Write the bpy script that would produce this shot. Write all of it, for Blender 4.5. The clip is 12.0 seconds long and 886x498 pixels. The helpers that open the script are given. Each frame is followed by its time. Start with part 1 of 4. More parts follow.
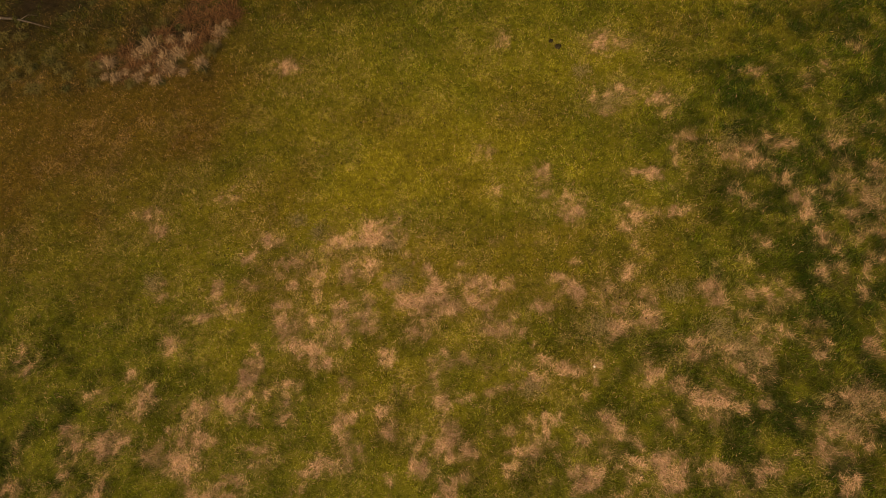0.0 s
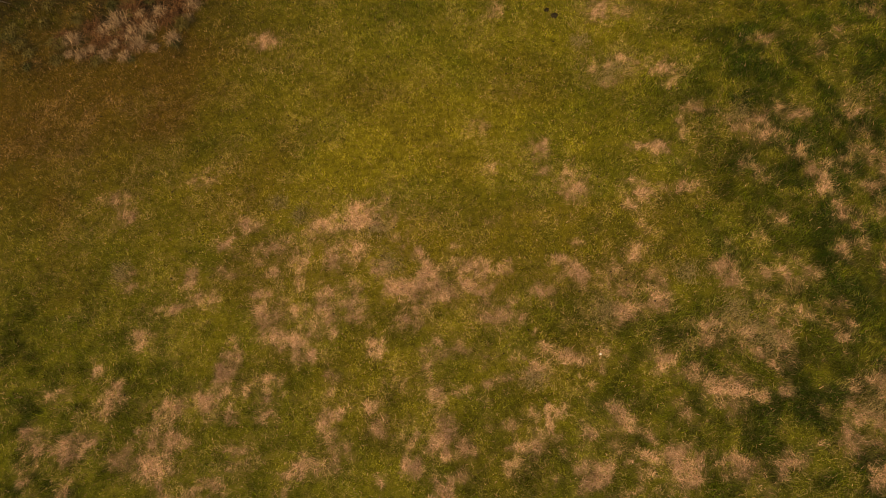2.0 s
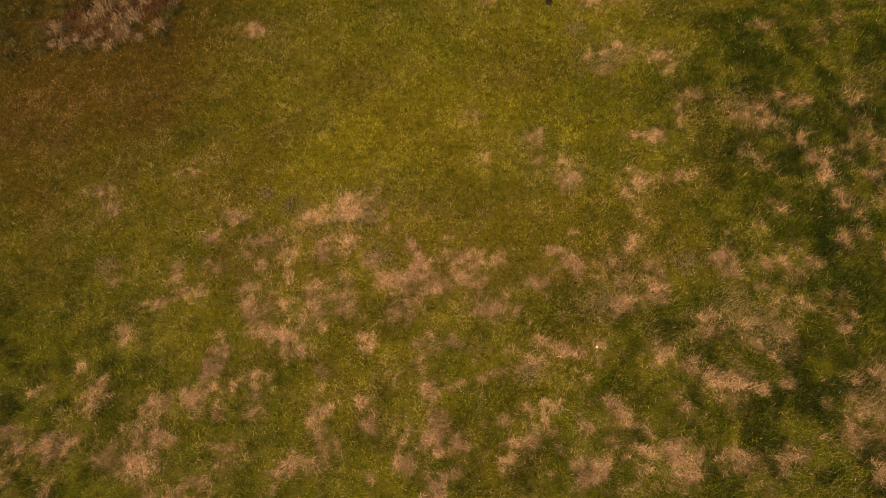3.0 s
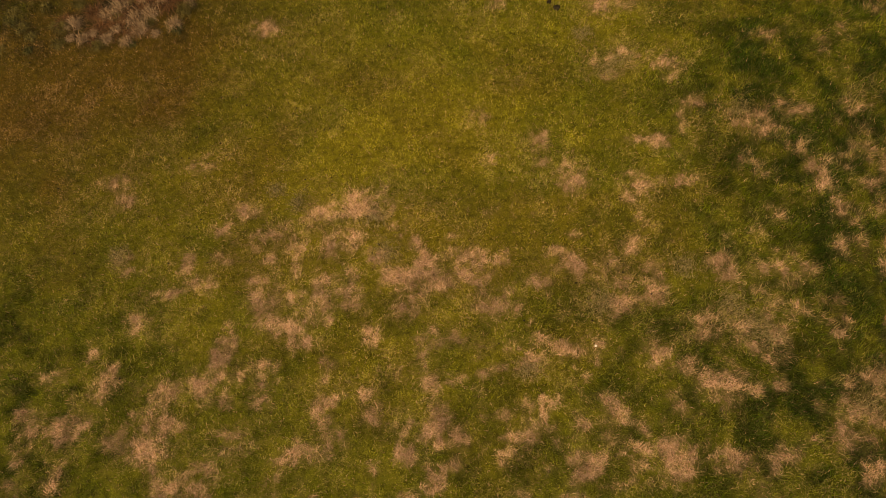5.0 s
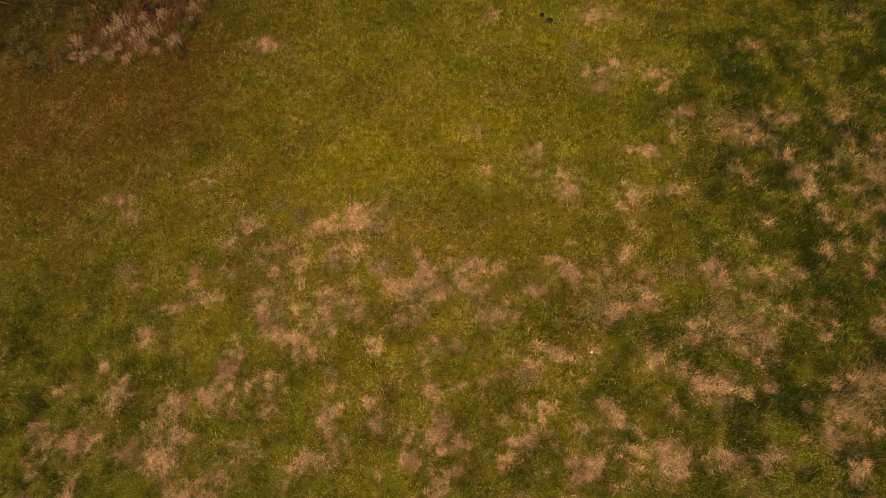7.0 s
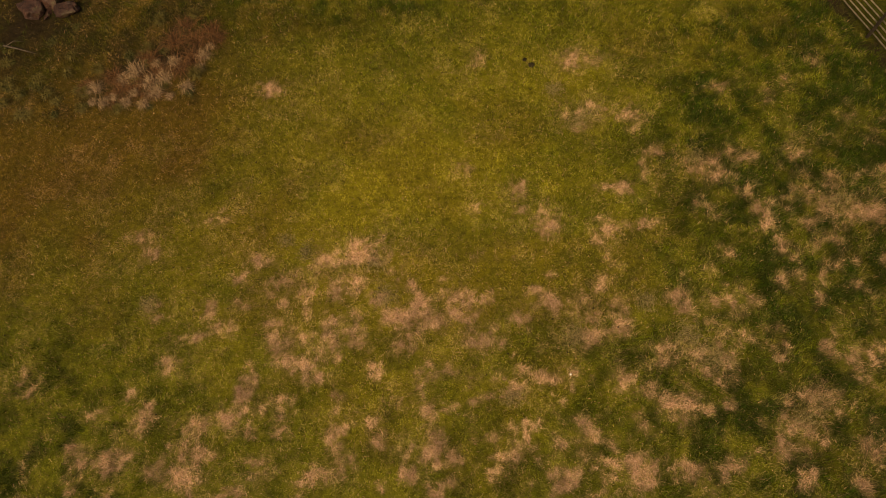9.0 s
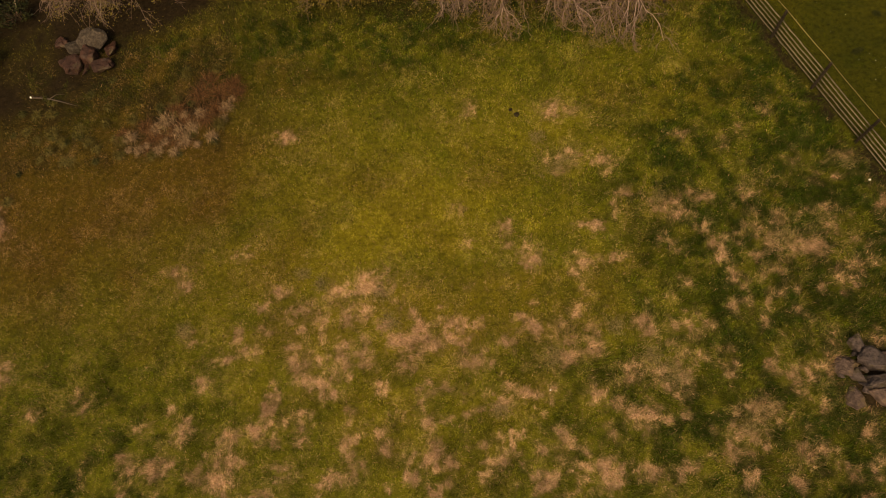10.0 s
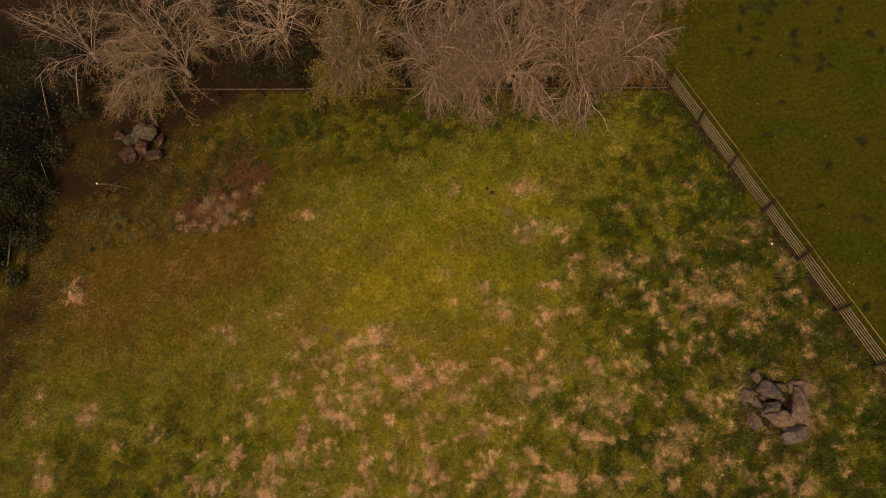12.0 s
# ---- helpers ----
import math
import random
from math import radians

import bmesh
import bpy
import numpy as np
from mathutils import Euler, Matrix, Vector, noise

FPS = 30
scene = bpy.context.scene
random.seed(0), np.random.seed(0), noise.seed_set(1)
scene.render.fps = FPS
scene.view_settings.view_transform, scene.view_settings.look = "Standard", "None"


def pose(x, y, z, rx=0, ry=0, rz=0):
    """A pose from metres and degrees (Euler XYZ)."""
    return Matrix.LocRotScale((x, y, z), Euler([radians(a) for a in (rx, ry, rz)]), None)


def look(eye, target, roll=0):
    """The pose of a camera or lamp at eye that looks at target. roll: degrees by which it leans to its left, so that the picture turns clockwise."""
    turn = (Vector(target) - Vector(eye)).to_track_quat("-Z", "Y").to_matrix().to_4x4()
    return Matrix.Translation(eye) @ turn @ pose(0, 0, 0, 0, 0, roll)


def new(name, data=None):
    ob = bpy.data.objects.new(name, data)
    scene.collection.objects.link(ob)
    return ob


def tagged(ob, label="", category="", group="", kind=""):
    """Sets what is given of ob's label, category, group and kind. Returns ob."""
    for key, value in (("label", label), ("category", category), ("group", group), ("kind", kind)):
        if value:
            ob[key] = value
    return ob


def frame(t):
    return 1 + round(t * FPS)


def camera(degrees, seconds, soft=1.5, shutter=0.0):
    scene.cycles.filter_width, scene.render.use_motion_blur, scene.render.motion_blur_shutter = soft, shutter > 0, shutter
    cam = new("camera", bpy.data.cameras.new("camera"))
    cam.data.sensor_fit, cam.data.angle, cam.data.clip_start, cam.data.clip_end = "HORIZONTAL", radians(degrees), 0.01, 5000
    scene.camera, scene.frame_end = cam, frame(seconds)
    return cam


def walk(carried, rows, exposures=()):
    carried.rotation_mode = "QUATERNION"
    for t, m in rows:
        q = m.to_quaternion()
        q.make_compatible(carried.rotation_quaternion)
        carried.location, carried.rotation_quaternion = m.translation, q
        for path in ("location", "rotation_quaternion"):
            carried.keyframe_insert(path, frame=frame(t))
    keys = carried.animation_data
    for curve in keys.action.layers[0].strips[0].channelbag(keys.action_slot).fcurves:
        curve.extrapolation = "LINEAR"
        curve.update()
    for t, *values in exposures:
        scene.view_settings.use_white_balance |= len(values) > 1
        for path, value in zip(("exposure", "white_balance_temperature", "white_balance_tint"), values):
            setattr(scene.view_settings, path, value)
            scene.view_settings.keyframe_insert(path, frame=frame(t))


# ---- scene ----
cam = camera(70.0, 12.0, soft=1.0)
# seconds, eye, target, roll
PATH = [
    (0, (0.052, -0.182, 19.711), (-0.089, 0.552, 17.856), -14.7),
    (0.5, (-0.061, -0.213, 19.364), (-0.196, 0.526, 17.51), -14.5),
    (1, (-0.162, -0.202, 18.812), (-0.289, 0.534, 16.957), -14.1),
    (1.5, (-0.175, -0.162, 18.389), (-0.295, 0.571, 16.532), -13.8),
    (2, (-0.156, -0.154, 18.094), (-0.267, 0.579, 16.237), -13.4),
    (2.5, (-0.126, -0.14, 17.816), (-0.229, 0.591, 15.958), -13.0),
    (3, (-0.059, -0.179, 17.572), (-0.162, 0.548, 15.712), -13.1),
    (5, (-0.053, -0.381, 17.987), (-0.169, 0.345, 16.127), -12.8),
    (5.5, (-0.058, -0.389, 18.098), (-0.173, 0.34, 16.239), -12.9),
    (6, (-0.07, -0.364, 18.318), (-0.181, 0.363, 16.458), -12.9),
    (6.5, (-0.068, -0.251, 18.562), (-0.178, 0.468, 16.699), -13.1),
    (6.8, (-0.066, -0.21, 18.64), (-0.174, 0.507, 16.777), -13.1),
    (8.3, (-0.02, 0.08, 18.83), (-0.12, 0.79, 16.963), -13.2),
    (8.5, (0.077, 0.15, 19.352), (-0.024, 0.853, 17.482), -13.4),
    (9, (0.397, 0.373, 21.056), (0.291, 1.065, 19.183), -14.2),
    (9.5, (0.655, 0.407, 22.789), (0.546, 1.099, 20.916), -14.7),
    (10, (0.953, 0.486, 24.607), (0.839, 1.173, 22.732), -15.5),
    (10.5, (1.297, 0.598, 26.404), (1.178, 1.282, 24.528), -16.3),
    (11, (1.695, 0.842, 28.263), (1.569, 1.515, 26.383), -17.3),
    (11.5, (2.098, 0.982, 30.101), (1.968, 1.654, 28.222), -18.1),
    (12, (2.597, 1.351, 32.016), (2.458, 2.011, 30.133), -19.4),
]
walk(cam, [(t, look(eye, target, roll)) for t, eye, target, roll in PATH], exposures=[(0.0, 0.42, 12300, 10), (12.0, 0.46, 12300, 10)])

# ---------------------------------------------------------------- world, sun, exposure
world = bpy.data.worlds.new("overcast_sky")
scene.world = world
world.use_nodes = True
wn = world.node_tree
sky = wn.nodes.new("ShaderNodeTexSky")
sky.sky_type = "NISHITA"
sky.sun_disc = False
sky.sun_elevation, sky.sun_rotation = radians(52), radians(200)
sky.air_density, sky.dust_density, sky.ozone_density = 1.0, 4.0, 1.0
wn.links.new(sky.outputs[0], wn.nodes["Background"].inputs[0])
wn.nodes["Background"].inputs[1].default_value = 0.11

sun = new("sun", bpy.data.lights.new("sun", "SUN"))
sun.data.energy, sun.data.angle, sun.data.color = 1.3, radians(14), (1.0, 0.93, 0.84)
sun.rotation_euler = (radians(38), 0, radians(-20))


# ---------------------------------------------------------------- small maths
RNG = np.random.default_rng(11)
TABLE = np.random.default_rng(5).random((12, 256, 256))


def vnoise(x, y, size, k):
    """Smooth value noise between 0 and 1, with cells of that size in metres."""
    u, v = np.asarray(x) / size + 77.3, np.asarray(y) / size + 31.7
    i, j = np.floor(u).astype(int), np.floor(v).astype(int)
    f, g = u - i, v - j
    f, g = f * f * (3 - 2 * f), g * g * (3 - 2 * g)
    t = TABLE[k % 12]
    a, b = t[i % 256, j % 256], t[(i + 1) % 256, j % 256]
    c, d = t[i % 256, (j + 1) % 256], t[(i + 1) % 256, (j + 1) % 256]
    return (a * (1 - f) + b * f) * (1 - g) + (c * (1 - f) + d * f) * g


def fbm(x, y, size, k, octaves=4):
    total, amp, norm = 0.0, 1.0, 0.0
    for o in range(octaves):
        total = total + amp * vnoise(x, y, size / 2**o, k + o)
        norm, amp = norm + amp, amp * 0.55
    return total / norm


def ramp(v, lo, hi):
    t = np.clip((v - lo) / (hi - lo), 0, 1)
    return t * t * (3 - 2 * t)


def blob(x, y, cx, cy, rx, ry):
    return np.exp(-(((x - cx) / rx) ** 2 + ((y - cy) / ry) ** 2))


# ---------------------------------------------------------------- plan of the paddock
CORNER = np.array([13.89, 20.34])           # where the two fences meet
STEP = np.array([0.98, -2.765])             # one bay of the side fence
GATEPOST = np.array([13.62, 19.78])         # where the back fence begins
BACK = np.array([-2.88, 0.524])             # one bay of the back fence
ALONG = STEP / np.linalg.norm(STEP)
ALONG_BACK = BACK / np.linalg.norm(BACK)


def beyond_side(x, y):
    """Metres beyond the side fence (minus: inside the paddock)."""
    return (x - CORNER[0]) * -ALONG[1] + (y - CORNER[1]) * ALONG[0]


def beyond_back(x, y):
    return (x - GATEPOST[0]) * ALONG_BACK[1] - (y - GATEPOST[1]) * ALONG_BACK[0]


# Patches of dead, bleached grass: x, y, half width, half depth, strength.
STRAW_MIDST_EAST = [
    (7.8, 2.6, .19, .17, .8), (7.6, 2.9, .16, .17, .9), (16.6, 2.9, .5, .9, .9), (17.2, 3, .25, .52, .5), (13.3, 3.3, .5, .6, .8), (8.9, 3.9, .29, .18, .85), (15.2, 3.9, .8, .3, .8),
    (13.7, 4.2, .31, .27, .5), (11.5, 5.1, .2, .26, .7), (8.7, 5.1, .42, .3, .55), (9.3, 5.2, .2, .18, .45), (11.8, 5.7, .13, .23, .5), (10.4, 5.7, .2, .19, .5), (17.2, 5.9, .31, .39, .6),
    (11, 6, .23, .19, .5)]
STRAW_MIDST_MIDDLE = [
    (-1.1, 2.6, .24, .14, .5), (-1.8, 2.7, .21, .31, .75), (.8, 2.8, .41, .17, .75), (-.1, 2.8, .38, .1, .5), (-2.9, 3, .28, .14, .55), (1.9, 3.3, .17, .24, .6), (.8, 4.6, .21, .18, .5),
    (.3, 4.8, .43, .29, .6), (-2.5, 4.9, .37, .22, .55), (-2, 5.3, .27, .23, .45), (1.6, 5.3, .21, .19, .7), (-1.5, 5.8, .22, .27, .95), (-2.5, 5.8, .47, .27, .9)]
STRAW_MIDST_MIDEAST = [
    (6, 2.2, .48, .2, .8), (5.2, 2.5, .33, .2, .5), (5.5, 2.7, .2, .1, .5), (4.7, 3, .3, .31, .8), (7.3, 3.2, .29, .24, .95), (6.2, 3.5, .41, .35, .45), (7.2, 3.7, .49, .17, .65),
    (6, 4, .33, .14, .7), (6.7, 4.1, .33, .14, .5), (3.7, 4.6, .59, .36, .5), (4.9, 4.7, .38, .25, .5), (7.3, 4.8, .13, .26, .6), (7.1, 5.2, .24, .26, .55), (4.6, 5.2, .17, .26, .65),
    (4, 5.2, .24, .11, .5), (6.9, 5.6, .34, .26, .45), (3.6, 5.6, .44, .26, .55), (2.7, 5.8, .28, .3, .95)]
STRAW_MIDST_MIDWEST = [
    (-4.6, 2.3, .32, .14, .8), (-6.7, 2.3, .25, .21, .5), (-3.7, 2.5, .26, .2, .5), (-6.6, 2.9, .22, .17, .5), (-7.9, 3.7, .37, .25, .85), (-5.4, 4, .33, .18, .8), (-3.4, 4.1, .22, .25, .65),
    (-7.8, 4.4, .28, .19, .5), (-6.1, 4.5, .56, .26, .8), (-5.2, 5.1, .41, .19, .5), (-6.6, 5.1, .38, .57, .6), (-5.3, 5.5, .42, .27, .55), (-5, 5.9, .38, .35, .45), (-6.9, 6, .48, .2, .5)]
STRAW_MIDST_WEST = [
    (-13.7, 2.4, .31, .21, .6), (-9.6, 2.8, .52, .25, .55), (-8.5, 2.9, .33, .28, .65), (-11.4, 3, .38, .29, .45), (-21.6, 3.1, .69, .55, .7), (-13, 3.5, .35, .26, .45), (-11.2, 3.6, .29, .22, .65),
    (-8.1, 4, .15, .26, .6), (-11.9, 4.1, .19, .23, .65), (-21.9, 4.2, .44, .4, .5), (-17.7, 4.5, .46, .28, .6), (-15.6, 4.5, .43, .39, .5), (-15.8, 4.8, .28, .39, .5), (-10.6, 5, .31, .19, .6),
    (-9.5, 5.8, .69, .2, .6)]
STRAW_NORTH_EAST_NEAR = [
    (11.1, 6.5, .2, .19, .7), (10.9, 6.9, .27, .16, .7), (10.7, 7.3, .19, .28, .75), (10.6, 7.7, .16, .28, .75), (10.4, 8.1, .16, .29, .75), (10.2, 8.5, .16, .29, .75), (8.3, 8.9, .11, .31, .55),
    (10.1, 9, .16, .3, .75), (9.1, 9.8, .33, .22, .75), (8.8, 10.3, .64, .44, .5), (10.2, 10.4, .4, .26, .85), (9.8, 10.7, .33, .18, .6), (9.9, 13.3, .57, .19, .45)]
STRAW_NORTH_EAST_FAR = [
    (12, 7, .51, .16, .5), (12.5, 7.2, .34, .4, .6), (11.8, 7.6, .27, .28, .75), (14.1, 7.9, .54, .58, .7), (12.7, 8.1, .34, .12, .7), (12.5, 8.4, .69, .17, .6), (17.2, 8.8, .27, .36, .5),
    (12.1, 8.8, .21, .52, .5), (13.1, 10.8, .36, .13, .5), (16.6, 11.4, .44, .25, .5), (11.7, 13, .19, .29, .6), (12.4, 13.3, .28, .19, .6), (13.6, 14.2, .28, .3, .45)]
STRAW_NORTH_MIDDLE = [
    (-1.8, 6.3, .22, .31, .95), (-2, 6.9, .19, .32, .95), (.6, 9.5, .35, .26, .5), (.1, 11.2, .24, .27, .5), (1.2, 16, .21, .26, .5)]
STRAW_NORTH_MIDEAST = [
    (2.3, 6.2, .32, .15, .65), (4.5, 6.3, .28, .27, .5), (4.6, 7.8, .18, .16, .6), (4.9, 8.3, .33, .33, .85), (6.2, 8.3, .54, .17, .55), (2.9, 8.7, .41, .46, 1), (2.2, 9.3, .23, .17, .6),
    (5.9, 9.6, .22, .17, .8), (5.6, 9.8, .52, .17, .8), (2.1, 10, .29, .31, .9), (6.7, 10.5, .15, .55, .55), (7.2, 11, .47, .23, .5), (6.7, 12.3, .23, .33, .6), (4.6, 12.4, .59, .19, .5),
    (6.5, 12.8, .59, .33, .5), (5, 13.1, .79, .43, .55), (5.8, 15.3, .41, .26, .45), (4.9, 15.4, .52, .47, .65)]
STRAW_NORTH_MIDWEST = [
    (-3.9, 6.1, .23, .16, .55), (-3.3, 6.5, .28, .24, .8), (-6.6, 6.8, .27, .16, .5), (-5.7, 7, .39, .3, .5), (-4.2, 7.2, .58, .51, .45), (-6.8, 7.5, .4, .41, .5), (-8, 7.8, .28, .25, .9),
    (-5, 8.1, .79, .42, .45), (-3.6, 8.3, .88, .52, .7), (-7.4, 8.4, .51, .32, .5), (-7.2, 15.7, .5, .32, .8)]
STRAW_NORTH_WEST = [
    (-8.8, 6.1, .35, .2, .9), (-19.5, 6.2, .57, .59, .65), (-22.4, 6.3, .45, .36, .5), (-11.1, 6.7, .3, .12, .5), (-9.2, 6.7, .24, .36, .7), (-8.2, 6.8, .4, .2, .5), (-11.4, 7.2, .25, .17, .6),
    (-22.1, 7.6, .46, .42, .4), (-11.5, 9.1, .38, .36, .5), (-11.9, 9.9, .47, .23, .65), (-9.2, 10.3, .55, .27, .6), (-20.6, 13.2, .55, .74, .9)]
STRAW_SOUTH_EAST = [
    (15.6, -.9, .34, .24, .5), (14.7, 0, .49, .37, .5), (11.7, .1, .45, .37, .6), (9.2, .4, .3, .22, .75), (9, .7, .18, .34, .75), (10, 1, .33, .22, .75), (9.4, 1.3, .31, .19, .5),
    (16.2, 1.5, .4, .6, .8), (10.8, 1.6, .21, .29, .7), (14.1, 1.8, .5, .4, .8), (7.8, 1.9, .16, .16, .45), (10.2, 2, .34, .2, .75), (10.7, 2.2, .39, .17, .55)]
STRAW_SOUTH_MIDDLE = [
    (-1.3, .3, .36, .19, .5), (.1, .5, .36, .16, .45), (-2.6, .7, .24, .25, .55), (-1.5, .9, .34, .16, .5), (-1.8, 1.4, .37, .23, .75), (-1.5, 1.7, .27, .1, .6)]
STRAW_SOUTH_MIDEAST = [
    (3.6, -.3, .47, .12, .6), (4.7, -.3, .25, .15, .7), (2.7, 0, .22, .12, .5), (6.9, 0, .15, .12, .45), (2.3, 0, .22, .15, .5), (4.8, .1, .25, .21, .95), (6.2, .2, .31, .18, .85),
    (5.7, .3, .28, .25, .85), (2.7, .3, .32, .28, .6), (2.1, .4, .26, .22, .6), (5.1, .4, .16, .19, .8), (4.5, .5, .22, .28, .95), (4, 1, .26, .19, .65), (2.4, 1.2, .33, .22, .5),
    (3.7, 1.2, .48, .13, .6), (7.1, 1.7, .22, .13, .5), (3.1, 1.9, .26, .2, .6), (6.2, 2, .32, .16, .8), (2.3, 2.1, .23, .23, .45)]
STRAW_SOUTH_MIDWEST = [
    (-5.9, .8, .31, .13, .45), (-5.4, 1, .43, .19, .45), (-7.4, 1.2, .32, .2, .8), (-4.2, 1.3, .17, .2, .55), (-4.8, 1.5, .24, .1, .7), (-7.5, 1.7, .36, .13, .65), (-4.8, 1.8, .21, .3, .85),
    (-3.4, 1.8, .35, .17, .5)]
STRAW_SOUTH_WEST = [
    (-12.6, .6, .27, .33, .6), (-15.3, .7, .41, .24, .5), (-8.2, .7, .39, .19, .7), (-9.9, 1.2, .51, .27, .75), (-13.6, 1.3, .26, .21, .5), (-10.8, 1.6, .29, .31, .55), (-9.3, 1.8, .37, .14, .7),
    (-12.5, 1.8, .47, .28, .75), (-13.4, 1.9, .28, .21, .5), (-15.4, 2, .15, .25, .5), (-9.9, 2.1, .37, .34, .95), (-11.8, 2.1, .37, .17, .65)]
STRAW_PATCHES = [p for area in (
    STRAW_MIDST_EAST, STRAW_MIDST_MIDDLE, STRAW_MIDST_MIDEAST, STRAW_MIDST_MIDWEST, STRAW_MIDST_WEST, STRAW_NORTH_EAST_NEAR, STRAW_NORTH_EAST_FAR, STRAW_NORTH_MIDDLE, STRAW_NORTH_MIDEAST, STRAW_NORTH_MIDWEST, STRAW_NORTH_WEST, STRAW_SOUTH_EAST, STRAW_SOUTH_MIDDLE, STRAW_SOUTH_MIDEAST, STRAW_SOUTH_MIDWEST, STRAW_SOUTH_WEST) for p in area]
# Dark tussocks of lush grass that stand out: x, y, half width, half depth.
LUSH_WEST = [
    (-17, 9.3, .31, .32), (-16, 11.6, .27, .3), (-13.6, 10.3, .31, .28), (-8.3, 12.7, .31, .3), (-7.5, 13.2, .31, .2), (-10.8, 10.7, .35, .19), (-9.3, 11.6, 1.08, .43), (-2.9, 16.2, .31, .27),
    (-2, 16, .31, .27), (.3, 11.1, .2, .18), (-1.8, 10.2, .4, .22), (-4, 13.8, .26, .25), (-1.5, 16.4, .33, .27), (-14.9, 4.3, .5, .23), (-14.1, 4.3, .4, .23), (-12.8, 2.8, .31, .25),
    (-9.2, 3.6, .38, .18), (-10.7, 2.3, .37, .24), (-13.7, 1.6, .3, .17), (-15.2, 1.4, .27, .21), (-13.1, .7, .26, .23), (-8, 2.9, .55, .35), (-10.3, 5.7, .4, .2), (-.2, 4.3, .25, .18),
    (-1.5, 4.2, .36, .32), (-.3, 1.2, .5, .16), (.8, .2, .32, .18), (-6.4, 2.4, .25, .24), (-21.3, 9.9, .67, .38), (-23.5, 10.9, .55, .52), (-23.5, 7.8, .66, .49), (-17.2, 9.7, .52, .31),
    (-22.7, 8.9, .66, .37), (-14.5, 4.2, .61, .33), (-20.6, 7.4, .65, .42)]
LUSH_MIDEAST = [
    (2.6, 9.6, .27, .22), (10.6, 16.1, .44, .53), (9.3, 16.2, .32, .37), (10.4, 14.7, .35, .3), (7.1, 15.1, .24, .2), (9.6, 13.8, .31, .25), (7.5, 12.4, .31, .33), (10, 12.2, .38, .33),
    (6.4, 10.4, .34, .4), (5.5, 10.7, .34, .27), (7.8, 8.9, .29, .29), (8.3, 7.7, .46, .4), (7.2, 8.5, .29, .21), (11, 13.1, .19, .48), (2.1, 2, .27, .2), (7.1, 6.3, .31, .31),
    (5.8, 1, .55, .22), (7.8, .4, .25, .25), (6.6, 2.9, .26, .14), (9.1, 6.1, .31, .27), (3.2, .1, .25, .21), (8, 4.7, .33, .18), (9.1, 4.5, .33, .22), (9.7, 2.4, .31, .23),
    (9.2, 1.8, .22, .23), (10.1, 1.6, .28, .19), (7.9, 3.3, .23, .34), (8.5, -.3, .24, .15), (9.9, -.3, .3, .21), (10.8, 16, .36, .27), (10.6, 14.7, .29, .27)]
LUSH_EAST = [
    (13, 15.5, .39, .52), (12, 14, .27, .3), (12.9, 13, .3, .34), (13.3, 11.8, .45, .58), (13.1, 14.4, .3, .4), (14.5, 14.5, .38, .5), (11.5, 10.6, .36, .45), (13.3, 9.8, .25, .35),
    (11.9, 7.3, .3, .2), (11.1, 3.3, .32, .43), (11.5, 4.3, .22, .36), (12.7, 15.5, .41, .3), (15.2, 13.2, .51, .64), (11.3, 10.6, .39, .31), (14.5, 14, .29, .29), (16, 8.9, .3, .27),
    (17.9, 5.9, .36, .39), (19, 7.1, .31, .29), (18.2, 3.6, .3, .32), (19.1, 1.9, .29, .36), (15.6, 4.5, .31, .27)]

CELL = 0.07
GX, GY = np.arange(-36, 34, CELL), np.arange(-10, 38, CELL)
MX, MY = np.meshgrid(GX, GY, indexing="ij")
WX = MX + 0.35 * (fbm(MX, MY, 0.9, 1, 3) - 0.5) + 0.3 * (vnoise(MX, MY, 0.22, 6) - 0.5)
WY = MY + 0.35 * (fbm(MX, MY, 0.9, 4, 3) - 0.5) + 0.3 * (vnoise(MX, MY, 0.22, 8) - 0.5)
SIDE, REAR = beyond_side(WX, WY), beyond_back(WX, WY)
inside = (1 - ramp(SIDE, -0.1, 0.25)) * (1 - ramp(REAR, -0.1, 0.3)) * ramp(WX + 26.5 - 3.6 * ramp(WY, 13.0, 18.0), -0.8, 0.8)



def near(px, py, reach):
    """The cells of the grid within reach of a place."""
    i, j = np.searchsorted(GX, (px - reach, px + reach)), np.searchsorted(GY, (py - reach, py + reach))
    return slice(*i), slice(*j)


straw, halo = np.zeros_like(MX), np.zeros_like(MX)
for px, py, rx, ry, s in STRAW_PATCHES:
    s = s * (1 - 0.25 * float(ramp(px, 7.0, 10.5)))
    w = near(px, py, 4.5 * max(rx, ry) + 0.6)
    far = ((WX[w] - px) / rx) ** 2 + ((WY[w] - py) / ry) ** 2
    straw[w] = np.maximum(straw[w], (0.3 + 0.7 * s) * np.exp(-0.7 * far))
    halo[w] = np.maximum(halo[w], (0.5 + 0.5 * s) * np.exp(-0.2 * far))
dry_zone = np.clip(0.22 + 0.6 * ramp(9.5 - WY + 0.35 * WX, 0, 5) + 0.8 * blob(WX, WY, -4.2, 6.2, 4, 3) - blob(WX, WY, -4, 14, 12, 5), 0, 1)
speckle = ramp(fbm(MX, MY, 0.75, 2, 4), 0.52, 0.70) * dry_zone
flow = 2 * math.pi * fbm(MX, MY, 2.5, 10, 2)
streak = fbm(MX * np.cos(flow) + MY * np.sin(flow), 3.0 * (MY * np.cos(flow) - MX * np.sin(flow)), 0.5, 9, 3)
